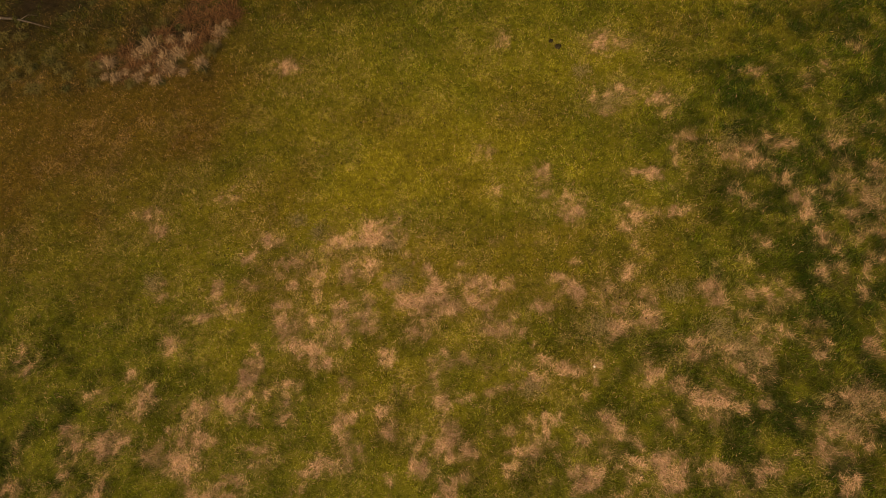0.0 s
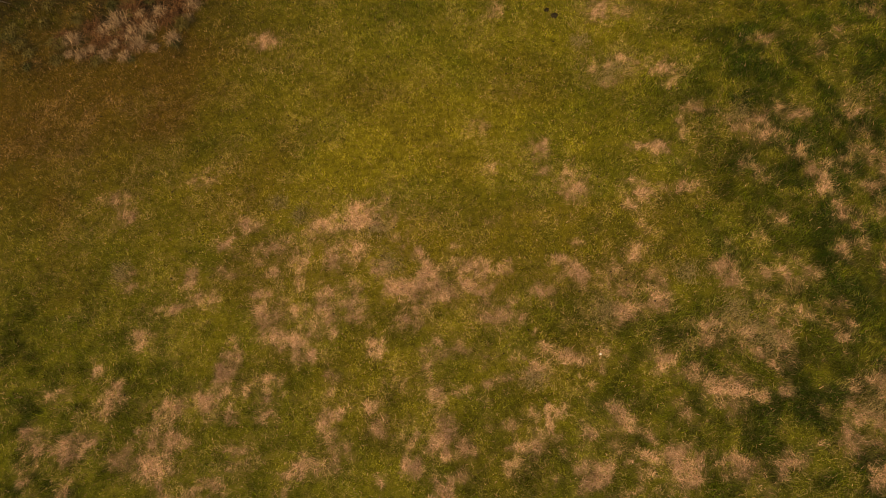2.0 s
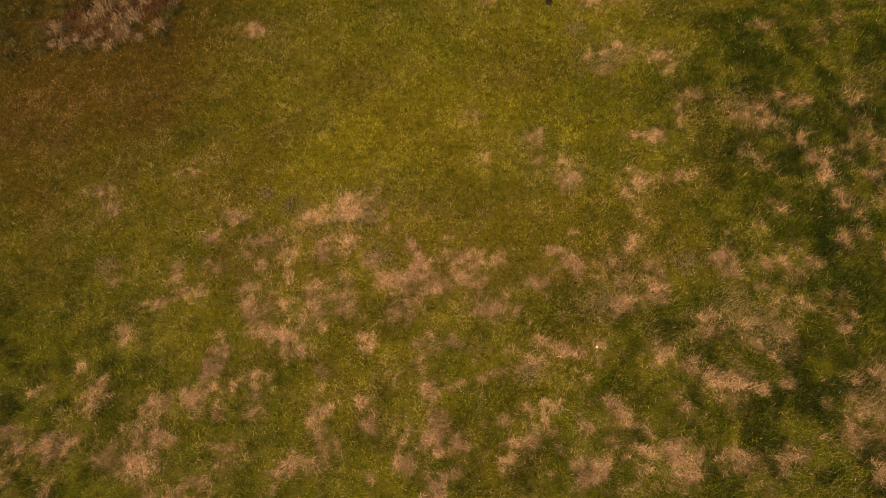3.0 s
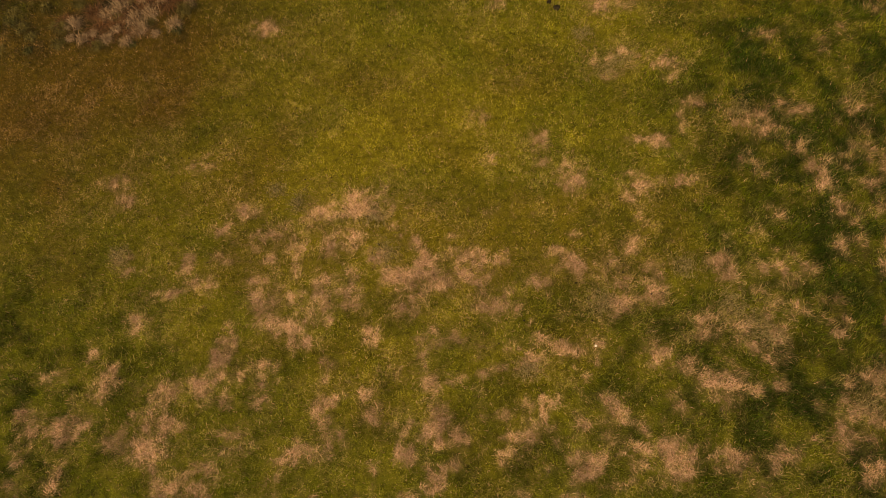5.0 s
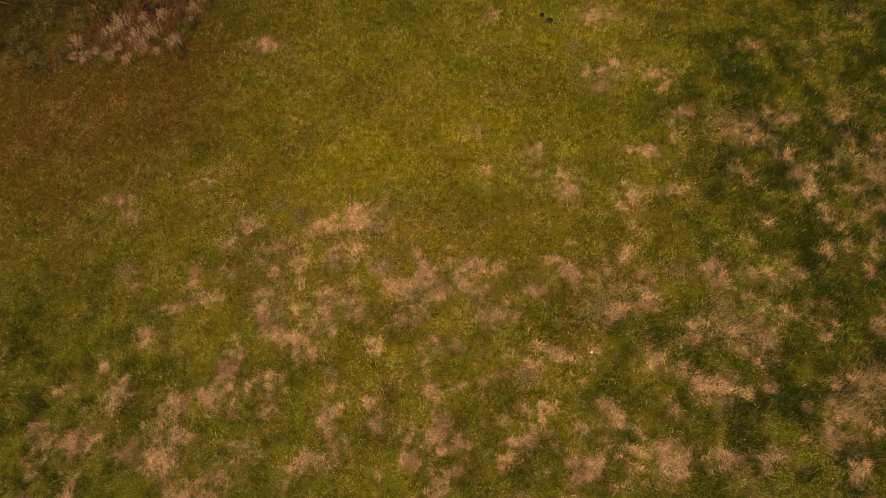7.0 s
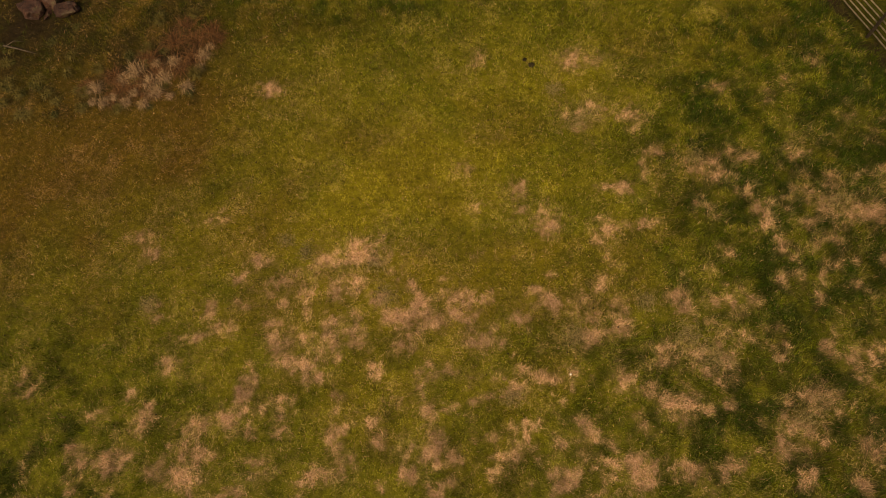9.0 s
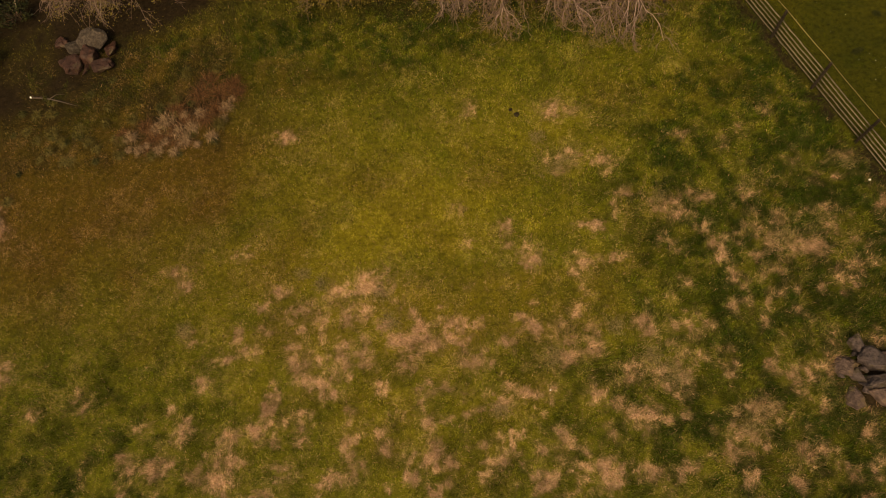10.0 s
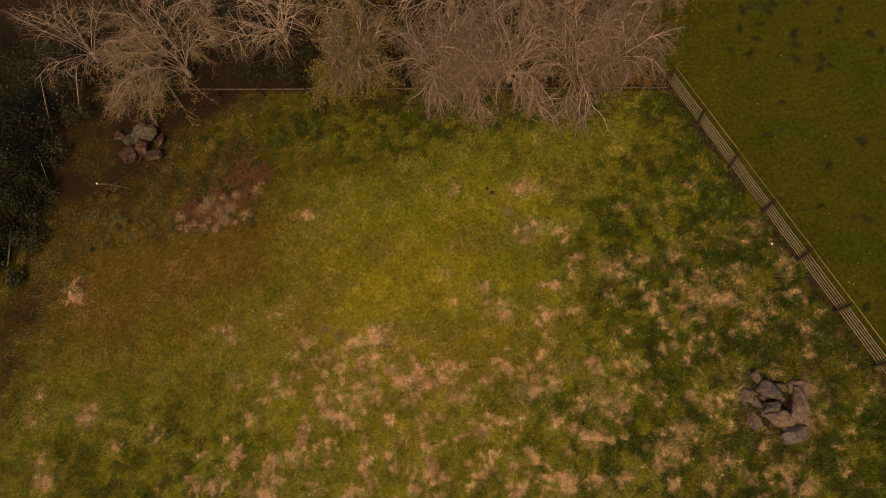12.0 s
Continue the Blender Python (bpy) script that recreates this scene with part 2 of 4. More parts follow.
ragged = 0.5 * fbm(MX, MY, 0.24, 9, 2) + 0.5 * streak
straw *= (1 - 0.6 * blob(WX, WY, 15.2, 2.5, 2.6, 2.4)) * (1 - 0.15 * ramp(WX, 9, 12))
straw = ramp(np.maximum(straw, 0.5 * speckle) * (0.7 + 0.6 * ramp(ragged, 0.36, 0.62)) + 1.1 * (ragged - 0.50) + 0.15 * dry_zone, 0.12, 1.12)
lush_shade = np.zeros_like(MX)
for px, py, rx, ry in LUSH_WEST + LUSH_MIDEAST + LUSH_EAST:
    w = near(px, py, 4 * max(rx, ry) + 0.6)
    lush_shade[w] = np.maximum(lush_shade[w], blob(WX[w], WY[w], px, py, 1.1 * rx, 1.1 * ry))
lush_zone = np.clip(1.0 * blob(WX, WY, 12.5, 9, 6.5, 9) + 0.55 * blob(WX, WY, -15, 2, 9, 5) + 0.5 * blob(WX, WY, 6, 1, 10, 5) + 0.16 + 0.55 * ramp(WX, 6.5, 13) * ramp(18 - WY, 0, 4) + 0.2 * ramp(-9 - WX, 0, 6) * ramp(9 - WY, 0, 5), 0, 1)
# Tree shade painted into the grass along the back; lush grass in the east.
even = 1.0 * blob(WX, WY, 0, 21.4, 16, 4.4) + 0.5 * blob(WX, WY, -18, 20, 6, 4.5) + 1.0 * ramp(WX - 0.2 * (10 - WY), 3.5, 10.0) * ramp(19 - WY, 0, 6) * (1 - 0.4 * ramp(WY, 10.5, 14)) + 0.3 * ramp(WX, 10.5, 14) + 0.55 * ramp(SIDE, -3.0, -0.4)
mottle = 0.68 * ramp(fbm(MX, MY, 0.55, 7, 3), 0.43, 0.56) + 0.32 * ramp(fbm(MX, MY, 1.2, 5, 4), 0.45, 0.56)
single = (0.45 + 0.5 * ramp(WX, 3, 8)) * lush_shade * (0.35 + 0.8 * ramp(fbm(MX, MY, 0.3, 2, 3), 0.34, 0.56))
lush_shade = np.clip(np.maximum(np.maximum(single, lush_zone * (0.12 + 0.9 * mottle)), even * (0.32 + 0.85 * mottle)), 0, 1) * (1 - 0.8 * straw)
brown = np.clip(1.0 * blob(WX, WY, -16, 14, 7.5, 5.5) + 1.0 * blob(WX, WY, -15.5, 19.5, 8, 4.5) + 0.35 * ramp(fbm(MX, MY, 3.0, 3, 3), 0.5, 0.75), 0, 1)
# Dark bare band along the foot of the side fence.
strip = np.exp(-(((SIDE + 0.02) / 0.36) ** 2)) * ramp(fbm(MX, MY, 0.7, 5, 3), 0.2, 0.5)
rock_soil = blob(WX, WY, 15.0, 2.6, 1.2, 1.2) * 1.2 + blob(WX, WY, -17.2, 21.6, 1.5, 1.4) * 0.8 + blob(WX, WY, -11.8, 17.6, 2.3, 1.6) * 1.0
bare_dark = np.clip(strip + 1.6 * blob(WX, WY, 15.0, 2.65, 1.0, 1.0) + rock_soil * ramp(fbm(MX, MY, 0.8, 9, 3), 0.3, 0.6), 0, 1)
halo *= ramp(0.5 * streak + 0.5 * fbm(MX, MY, 0.5, 8, 3), 0.40, 0.60)
straw *= inside * (1 - 0.9 * np.clip(strip, 0, 1))
straw *= ramp(MY, -9.5, -6.5)
lush_shade *= inside * ramp(MY, -9.5, -6.5)
brown *= inside * ramp(MY, -9.5, -6.5)
field = ramp(SIDE, 0.0, 0.3)
edge = -26.5 + 3.6 * ramp(WY, 13.0, 18.0)                     # where the shrubs on the west side begin
litter_shade = np.clip(ramp(REAR, 0.0, 0.4) * (1 - ramp(SIDE, -0.6, 0.8)) + (1 - ramp(WX - edge, -1.2, 0.6)), 0, 1) * (1 - ramp(REAR, 14, 22))
# Tree shade painted into the ground colour, north-west and along the back fence.
tree_shade = 1.0 * ramp(-11.5 - WX + 0.5 * (WY - 20), 0, 6) * ramp(WY, 14.5, 20) + 0.72 * ramp(REAR, -3.0, 0) * (1 - 0.6 * ramp(WX, 8, 12))
litter_shade = np.clip(np.maximum(litter_shade, tree_shade * (1 - field) * (0.55 + 0.75 * fbm(MX, MY, 1.6, 5, 4))), 0, 1)
rough = ramp(WY - 15.2, 0, 0.7) * ramp(-9.7 - WX + 0.08 * (WY - 15), 0, 0.9) * inside
# More painted shade, fading out eastward from the western shrubs.
litter_shade = np.maximum(litter_shade, 0.9 * ramp(-19.8 - WX + 0.3 * (WY - 14), -1.0, 3.4) * (0.4 + 0.9 * fbm(MX, MY, 1.3, 3, 4)) * inside)
litter_shade = np.maximum(litter_shade, 0.62 * rough * ramp(fbm(MX, MY, 1.1, 6, 4), 0.28, 0.6))
litter_shade *= ramp(MX, -35, -33)
field = np.maximum(field, 1 - ramp(MX, -35, -33))
yellow = np.clip(1.15 * blob(WX, WY, -2.5, 8.0, 7.0, 6.0) + 0.5 * blob(WX, WY, 7, 15, 5, 3), 0, 1) * (0.45 + 0.8 * ramp(fbm(MX, MY, 1.4, 2, 4), 0.36, 0.62))
FIELDS = {"yellow": np.clip(yellow, 0, 1) * inside, "straw": straw, "lush_shade": lush_shade, "brown": brown, "bare_dark": bare_dark, "field": field, "litter_shade": litter_shade}


def sample(grid, x, y):
    i = np.clip((np.asarray(x) - GX[0]) / CELL, 0, len(GX) - 1.001)
    j = np.clip((np.asarray(y) - GY[0]) / CELL, 0, len(GY) - 1.001)
    a, b = i.astype(int), j.astype(int)
    f, g = i - a, j - b
    return (grid[a, b] * (1 - f) + grid[a + 1, b] * f) * (1 - g) + (grid[a, b + 1] * (1 - f) + grid[a + 1, b + 1] * f) * g


def ground_z(x, y):
    """The lie of the land: shallow hollows and hummocks, within a few centimetres of level."""
    near = (1 - ramp(np.abs(np.asarray(x)), 60, 120)) * (1 - ramp(np.abs(np.asarray(y)), 60, 120))
    return near * (0.10 * (fbm(x, y, 5.0, 3, 2) - 0.5) + 0.13 * (fbm(x, y, 0.6, 8, 3) - 0.5))


# ---------------------------------------------------------------- mesh helpers
def mesh_np(name, verts, faces, material, attrs=None, smooth=False):
    """A mesh from arrays: verts (n, 3), faces (m, 3 or 4)."""
    me = bpy.data.meshes.new(name)
    verts, faces = np.asarray(verts, np.float32), np.asarray(faces, np.int32)
    k = faces.shape[1]
    me.vertices.add(len(verts))
    me.vertices.foreach_set("co", verts.ravel())
    me.loops.add(faces.size)
    me.loops.foreach_set("vertex_index", faces.ravel())
    me.polygons.add(len(faces))
    me.polygons.foreach_set("loop_start", np.arange(0, faces.size, k, dtype=np.int32))
    me.polygons.foreach_set("use_smooth", np.full(len(faces), smooth))
    for key, values in (attrs or {}).items():
        me.attributes.new(key, "FLOAT", "POINT").data.foreach_set("value", np.asarray(values, np.float32))
    me.materials.append(material)
    me.update(calc_edges=True)
    return me


def part(name, bm, material, parent, label="", smooth=False):
    """Links a bmesh (or a finished mesh) as one mesh object under a thing or a part."""
    if isinstance(bm, bmesh.types.BMesh):
        me = bpy.data.meshes.new(name)
        bm.to_mesh(me)
        bm.free()
        me.materials.append(material)
        if smooth:
            me.polygons.foreach_set("use_smooth", np.full(len(me.polygons), True))
    else:
        me = bm
    ob = new(name, me)
    ob.parent = parent
    return tagged(ob, label)


def thing(name, x, y, z=None, turn=0.0, scale=1.0):
    ob = new(name)
    ob.empty_display_size = 0.2
    ob.location = (x, y, float(ground_z(x, y)) if z is None else z)
    ob.rotation_euler = (0, 0, radians(turn))
    ob.scale = (scale,) * 3
    return ob


class Tubes:
    """Collects tapered tubes into one mesh."""

    def __init__(self):
        self.verts, self.faces, self.count = [], [], 0

    def add(self, path, radii, sides):
        path = np.asarray(path, float)
        n = len(path)
        along = np.gradient(path, axis=0)
        along /= np.linalg.norm(along, axis=1)[:, None] + 1e-9
        ref = np.array([0.0, 0, 1]) if abs(along[0, 2]) < 0.9 else np.array([1.0, 0, 0])
        u = np.cross(along, ref)
        u /= np.linalg.norm(u, axis=1)[:, None] + 1e-9
        v = np.cross(along, u)
        a = np.arange(sides) * 2 * math.pi / sides
        ring = np.cos(a)[None, :, None] * u[:, None] + np.sin(a)[None, :, None] * v[:, None]
        self.verts.append((path[:, None] + ring * np.asarray(radii)[:, None, None]).reshape(-1, 3))
        i, j = np.meshgrid(np.arange(n - 1), np.arange(sides), indexing="ij")
        k = (j + 1) % sides
        quads = np.stack([i * sides + j, i * sides + k, (i + 1) * sides + k, (i + 1) * sides + j], -1).reshape(-1, 4)
        self.faces.append(quads + self.count)
        for end in (0, n - 1):                                  # close both ends
            self.verts.append(path[end][None])
            tip = self.count + n * sides + (0 if end == 0 else 1)
            base = self.count + end * sides
            j = np.arange(sides)
            one, two = base + j, base + (j + 1) % sides
            cap = np.stack([one, two, np.full(sides, tip), np.full(sides, tip)], -1) if end else np.stack([two, one, np.full(sides, tip), np.full(sides, tip)], -1)
            self.faces.append(cap[:, [0, 1, 2, 2]])
        self.count += n * sides + 2

    def mesh(self, name, material, smooth=True):
        quads = np.concatenate(self.faces)
        tris = np.concatenate([quads[:, [0, 1, 2]], quads[quads[:, 2] != quads[:, 3]][:, [0, 2, 3]]])
        return mesh_np(name, np.concatenate(self.verts), tris, material, smooth=smooth)


def box(sx, sy, sz, bevel=0.0, at=(0, 0, 0), turn=None):
    bm = bmesh.new()
    bmesh.ops.create_cube(bm, size=1, matrix=Matrix.Diagonal((sx, sy, sz, 1)))
    if bevel:
        bmesh.ops.bevel(bm, geom=bm.edges[:], offset=bevel, segments=1, affect="EDGES")
    bmesh.ops.transform(bm, matrix=Matrix.Translation(at) @ (turn or Matrix()), verts=bm.verts)
    return bm


# ---------------------------------------------------------------- materials
def shader(name, rough=0.8):
    m = bpy.data.materials.new(name)
    m.use_nodes = True
    b = m.node_tree.nodes["Principled BSDF"]
    b.inputs["Roughness"].default_value = rough
    b.inputs["Specular IOR Level"].default_value = 0.12
    return m, m.node_tree, b


def node(nt, kind, **values):
    n = nt.nodes.new(kind)
    for key, value in values.items():
        n.inputs[key.replace("_", " ")].default_value = value
    return n


def blend(nt, fac, a, b, mode="MIX"):
    """A colour mix; fac, a and b are sockets or plain values."""
    n = nt.nodes.new("ShaderNodeMix")
    n.data_type, n.blend_type, n.clamp_factor = "RGBA", mode, True
    for slot, value in ((0, fac), (6, a), (7, b)):
        if isinstance(value, bpy.types.NodeSocket):
            nt.links.new(value, n.inputs[slot])
        else:
            n.inputs[slot].default_value = (*value, 1) if isinstance(value, tuple) else value
    return n.outputs[2]


def maths(nt, op, a, b=0.0, c=0.0):
    n = nt.nodes.new("ShaderNodeMath")
    n.operation = op
    for slot, value in enumerate((a, b, c)):
        if isinstance(value, bpy.types.NodeSocket):
            nt.links.new(value, n.inputs[slot])
        else:
            n.inputs[slot].default_value = value
    return n.outputs[0]


def attribute(nt, name):
    n = nt.nodes.new("ShaderNodeAttribute")
    n.attribute_name = name
    return n.outputs["Fac"]


def spot(nt, scale, detail=4.0, rough=0.6, space="Object"):
    co = nt.nodes.new("ShaderNodeTexCoord")
    n = node(nt, "ShaderNodeTexNoise", Scale=scale, Detail=detail, Roughness=rough)
    nt.links.new(co.outputs[space], n.inputs["Vector"])
    return n.outputs["Fac"]


def stretch(nt, value, lo, hi, a=0.0, b=1.0):
    n = nt.nodes.new("ShaderNodeMapRange")
    nt.links.new(value, n.inputs[0])
    for slot, v in zip((1, 2, 3, 4), (lo, hi, a, b)):
        n.inputs[slot].default_value = v
    return n.outputs[0]


def bump(nt, b, height, strength, distance=0.02):
    n = node(nt, "ShaderNodeBump", Strength=strength, Distance=distance)
    nt.links.new(height, n.inputs["Height"])
    nt.links.new(n.outputs[0], b.inputs["Normal"])


GREEN, LIME, DEEP = (0.105, 0.126, 0.006), (0.206, 0.194, 0.022), (0.022, 0.044, 0.004)
MOSS, STRAW, STRAW_PALE = (0.122, 0.074, 0.009), (0.40, 0.208, 0.132), (0.60, 0.368, 0.245)
YELLOW = (0.265, 0.228, 0.020)
# The leaf-litter colour is near black: it also carries painted tree shade.
BARE_DARK, LITTER_SHADE, PASTURE = (0.013, 0.009, 0.005), (0.013, 0.008, 0.004), (0.034, 0.046, 0.003)


def turf(name, blades):
    """Grass: living, mossy, lush or bleached by what grows there, with tree shade painted in; dark ground and leaf
    litter where it is bare.
    """
    m, nt, b = shader(name, 0.75)
    b.inputs["Specular IOR Level"].default_value = 0.05
    fine, mid = spot(nt, 9.0, 5, 0.7), spot(nt, 1.7, 4, 0.6)
    tone = attribute(nt, "tone") if blades else stretch(nt, blend(nt, 0.5, spot(nt, 28.0, 4, 0.7), spot(nt, 5.0, 3, 0.6)), 0.34, 0.66)
    living = blend(nt, stretch(nt, mid, 0.35, 0.68), GREEN, LIME)
    living = blend(nt, attribute(nt, "yellow"), living, YELLOW)
    living = blend(nt, attribute(nt, "brown"), living, MOSS)
    living = blend(nt, attribute(nt, "lush_shade"), living, DEEP)
    living = blend(nt, attribute(nt, "field"), living, blend(nt, stretch(nt, spot(nt, 0.35, 5, 0.65), 0.35, 0.68), PASTURE, (0.070, 0.070, 0.005)))
    dead = blend(nt, stretch(nt, fine, 0.35, 0.7), STRAW, STRAW_PALE)
    col = blend(nt, attribute(nt, "straw") if blades else stretch(nt, attribute(nt, "straw"), 0.0, 1.0, 0.0, 0.6), living, dead)
    if not blades:
        col = blend(nt, stretch(nt, attribute(nt, "straw"), 0.0, 1.0, 0.55, 0.48), col, (0.026, 0.020, 0.006))        # thatch and soil between the blades
        col = blend(nt, attribute(nt, "bare_dark"), col, blend(nt, stretch(nt, fine, 0.3, 0.7), BARE_DARK, (0.036, 0.023, 0.012)))
        col = blend(nt, attribute(nt, "litter_shade"), col, blend(nt, stretch(nt, fine, 0.35, 0.7), LITTER_SHADE, (0.024, 0.016, 0.008)))
    vary = stretch(nt, tone, 0.0, 1.0, 0.42, 1.62)
    grey = nt.nodes.new("ShaderNodeCombineColor")
    for k in range(3):
        nt.links.new(vary, grey.inputs[k])
    col = blend(nt, 1.0, col, grey.outputs[0], "MULTIPLY")
    nt.links.new(col, b.inputs["Base Color"])
    if not blades:
        bump(nt, b, spot(nt, 30.0, 6, 0.7), 0.8, 0.04)
    else:
        b.inputs["Roughness"].default_value = 0.6
    return m


def plain(name, one, two, scale=6.0, rough=0.8, relief=0.4, distance=0.02, space="Object", third=None, third_at=(0.55, 0.7)):
    """A mottled two-tone surface, with an optional third tone in blotches, that differs a little from piece to piece."""
    m, nt, b = shader(name, rough)
    col = blend(nt, stretch(nt, spot(nt, scale, 6, 0.65, space), 0.35, 0.65), one, two)
    if third:
        col = blend(nt, stretch(nt, spot(nt, scale * 0.45, 5, 0.7, space), *third_at), col, third)
    info = nt.nodes.new("ShaderNodeObjectInfo")
    shade = stretch(nt, info.outputs["Random"], 0, 1, 0.8, 1.2)
    grey = nt.nodes.new("ShaderNodeCombineColor")
    for k in range(3):
        nt.links.new(shade, grey.inputs[k])
    nt.links.new(blend(nt, 1.0, col, grey.outputs[0], "MULTIPLY"), b.inputs["Base Color"])
    bump(nt, b, spot(nt, scale * 4, 6, 0.7, space), relief, distance)
    return m


def leafy(name, one, two, rough=0.5):
    """Leaves and dead stems: each its own tint between two colours."""
    m, nt, b = shader(name, rough)
    nt.links.new(blend(nt, attribute(nt, "tone"), one, two), b.inputs["Base Color"])
    return m


M_GROUND, M_GRASS = turf("turf_ground", False), turf("grass_blades", True)
M_STONE = plain("grey_brown_stone", (0.046, 0.033, 0.030), (0.165, 0.120, 0.110), 5.5, 0.85, 1.0, 0.07, third=(0.075, 0.056, 0.034), third_at=(0.5, 0.6))
M_RED_STONE = plain("red_brown_stone", (0.020, 0.009, 0.006), (0.066, 0.029, 0.020), 3.5, 0.85, 0.6, 0.03, third=(0.07, 0.06, 0.03))
M_RUST_STONE = plain("rusty_brown_stone", (0.045, 0.028, 0.022), (0.150, 0.098, 0.080), 4.0, 0.85, 0.9, 0.05, third=(0.11, 0.075, 0.035), third_at=(0.5, 0.62))
M_LICHEN_STONE = plain("lichened_stone", (0.034, 0.026, 0.020), (0.110, 0.086, 0.068), 7.0, 0.9, 1.0, 0.08, third=(0.045, 0.032, 0.020))
for stone in (M_STONE, M_RUST_STONE, M_RED_STONE):
    stone.node_tree.nodes["Principled BSDF"].inputs["Roughness"].default_value = 0.58
    stone.node_tree.nodes["Principled BSDF"].inputs["Specular IOR Level"].default_value = 0.22
M_POST = plain("dark_post_wood", (0.018, 0.013, 0.009), (0.042, 0.030, 0.021), 9.0, 0.8, 0.5, 0.01)
M_RAIL = plain("weathered_rail_wood", (0.10, 0.076, 0.052), (0.20, 0.155, 0.11), 7.0, 0.8, 0.5, 0.01)
M_OLD_RAIL = plain("old_rail_wood", (0.034, 0.026, 0.020), (0.095, 0.072, 0.053), 7.0, 0.85, 0.5, 0.01)
M_TOP = plain("lichened_top_rail", (0.12, 0.09, 0.03), (0.21, 0.165, 0.07), 12.0, 0.75, 0.3, 0.005)
M_BARK = plain("pale_bark", (0.22, 0.150, 0.122), (0.43, 0.31, 0.262), 8.0, 0.8, 0.4, 0.01, third=(0.20, 0.14, 0.08))
M_TWIG = plain("tan_twigs", (0.130, 0.082, 0.064), (0.245, 0.163, 0.132), 3.0, 0.75, 0.2, 0.004)
M_BUD = leafy("young_leaves", (0.11, 0.085, 0.018), (0.23, 0.17, 0.045))
M_OLIVE_LEAF = leafy("olive_leaves", (0.055, 0.045, 0.010), (0.165, 0.122, 0.028))
M_EVERGREEN = leafy("evergreen_leaves", (0.005, 0.007, 0.003), (0.022, 0.026, 0.008), 0.5)
M_BRAMBLE = leafy("bramble_leaves", (0.006, 0.008, 0.003), (0.034, 0.036, 0.009), 0.5)
M_STEM = plain("brown_stems", (0.09, 0.055, 0.035), (0.17, 0.11, 0.075), 9.0, 0.8, 0.3, 0.005)
M_DRY = leafy("bleached_leaves", (0.06, 0.034, 0.016), (0.47, 0.31, 0.185), 0.7)
M_DULL = leafy("dull_dead_grass", (0.085, 0.068, 0.022), (0.36, 0.27, 0.13), 0.8)
M_BRACKEN = leafy("dead_bracken", (0.035, 0.017, 0.008), (0.18, 0.085, 0.036), 0.8)
M_HERB = leafy("yellow_green_herb", (0.045, 0.038, 0.009), (0.14, 0.108, 0.032), 0.6)
M_DARK_GRASS = leafy("dark_grass", (0.010, 0.013, 0.003), (0.034, 0.036, 0.006), 0.8)
M_RANK = leafy("rank_herbs", (0.018, 0.020, 0.006), (0.085, 0.075, 0.020), 0.7)
M_DUNG = plain("dark_dung", (0.014, 0.011, 0.006), (0.035, 0.026, 0.013), 14.0, 0.9, 0.6, 0.02)
M_WHITE = plain("white_quartz", (0.68, 0.64, 0.56), (0.82, 0.79, 0.72), 20.0, 0.6, 0.3, 0.004)
M_PETAL = plain("white_petals", (0.75, 0.72, 0.62), (0.82, 0.80, 0.72), 20.0, 0.7, 0.0)

# ---------------------------------------------------------------- ground
def spread(lo, hi, step):
    """Grid lines: fine over the paddock, widening out to the horizon."""
    far = np.array([3, 8, 18, 40, 90, 200, 450, 1000, 2200.0])
    return np.concatenate([(lo - far)[::-1], np.arange(lo, hi + step / 2, step), hi + far])


lx, ly = spread(-32, 30, 0.14), spread(-6, 34, 0.14)
ax, ay = np.meshgrid(lx, ly, indexing="ij")
ax, ay = ax.ravel(), ay.ravel()
nx, ny = len(lx), len(ly)
gi, gj = np.meshgrid(np.arange(nx - 1), np.arange(ny - 1), indexing="ij")
quad = np.stack([gi * ny + gj, (gi + 1) * ny + gj, (gi + 1) * ny + gj + 1, gi * ny + gj + 1], -1).reshape(-1, 4)
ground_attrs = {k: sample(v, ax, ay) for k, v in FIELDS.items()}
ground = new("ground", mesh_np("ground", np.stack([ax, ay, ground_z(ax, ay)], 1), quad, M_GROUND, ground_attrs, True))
tagged(ground, "rough olive-green paddock turf with bleached straw-coloured patches", "ground", kind="structure")


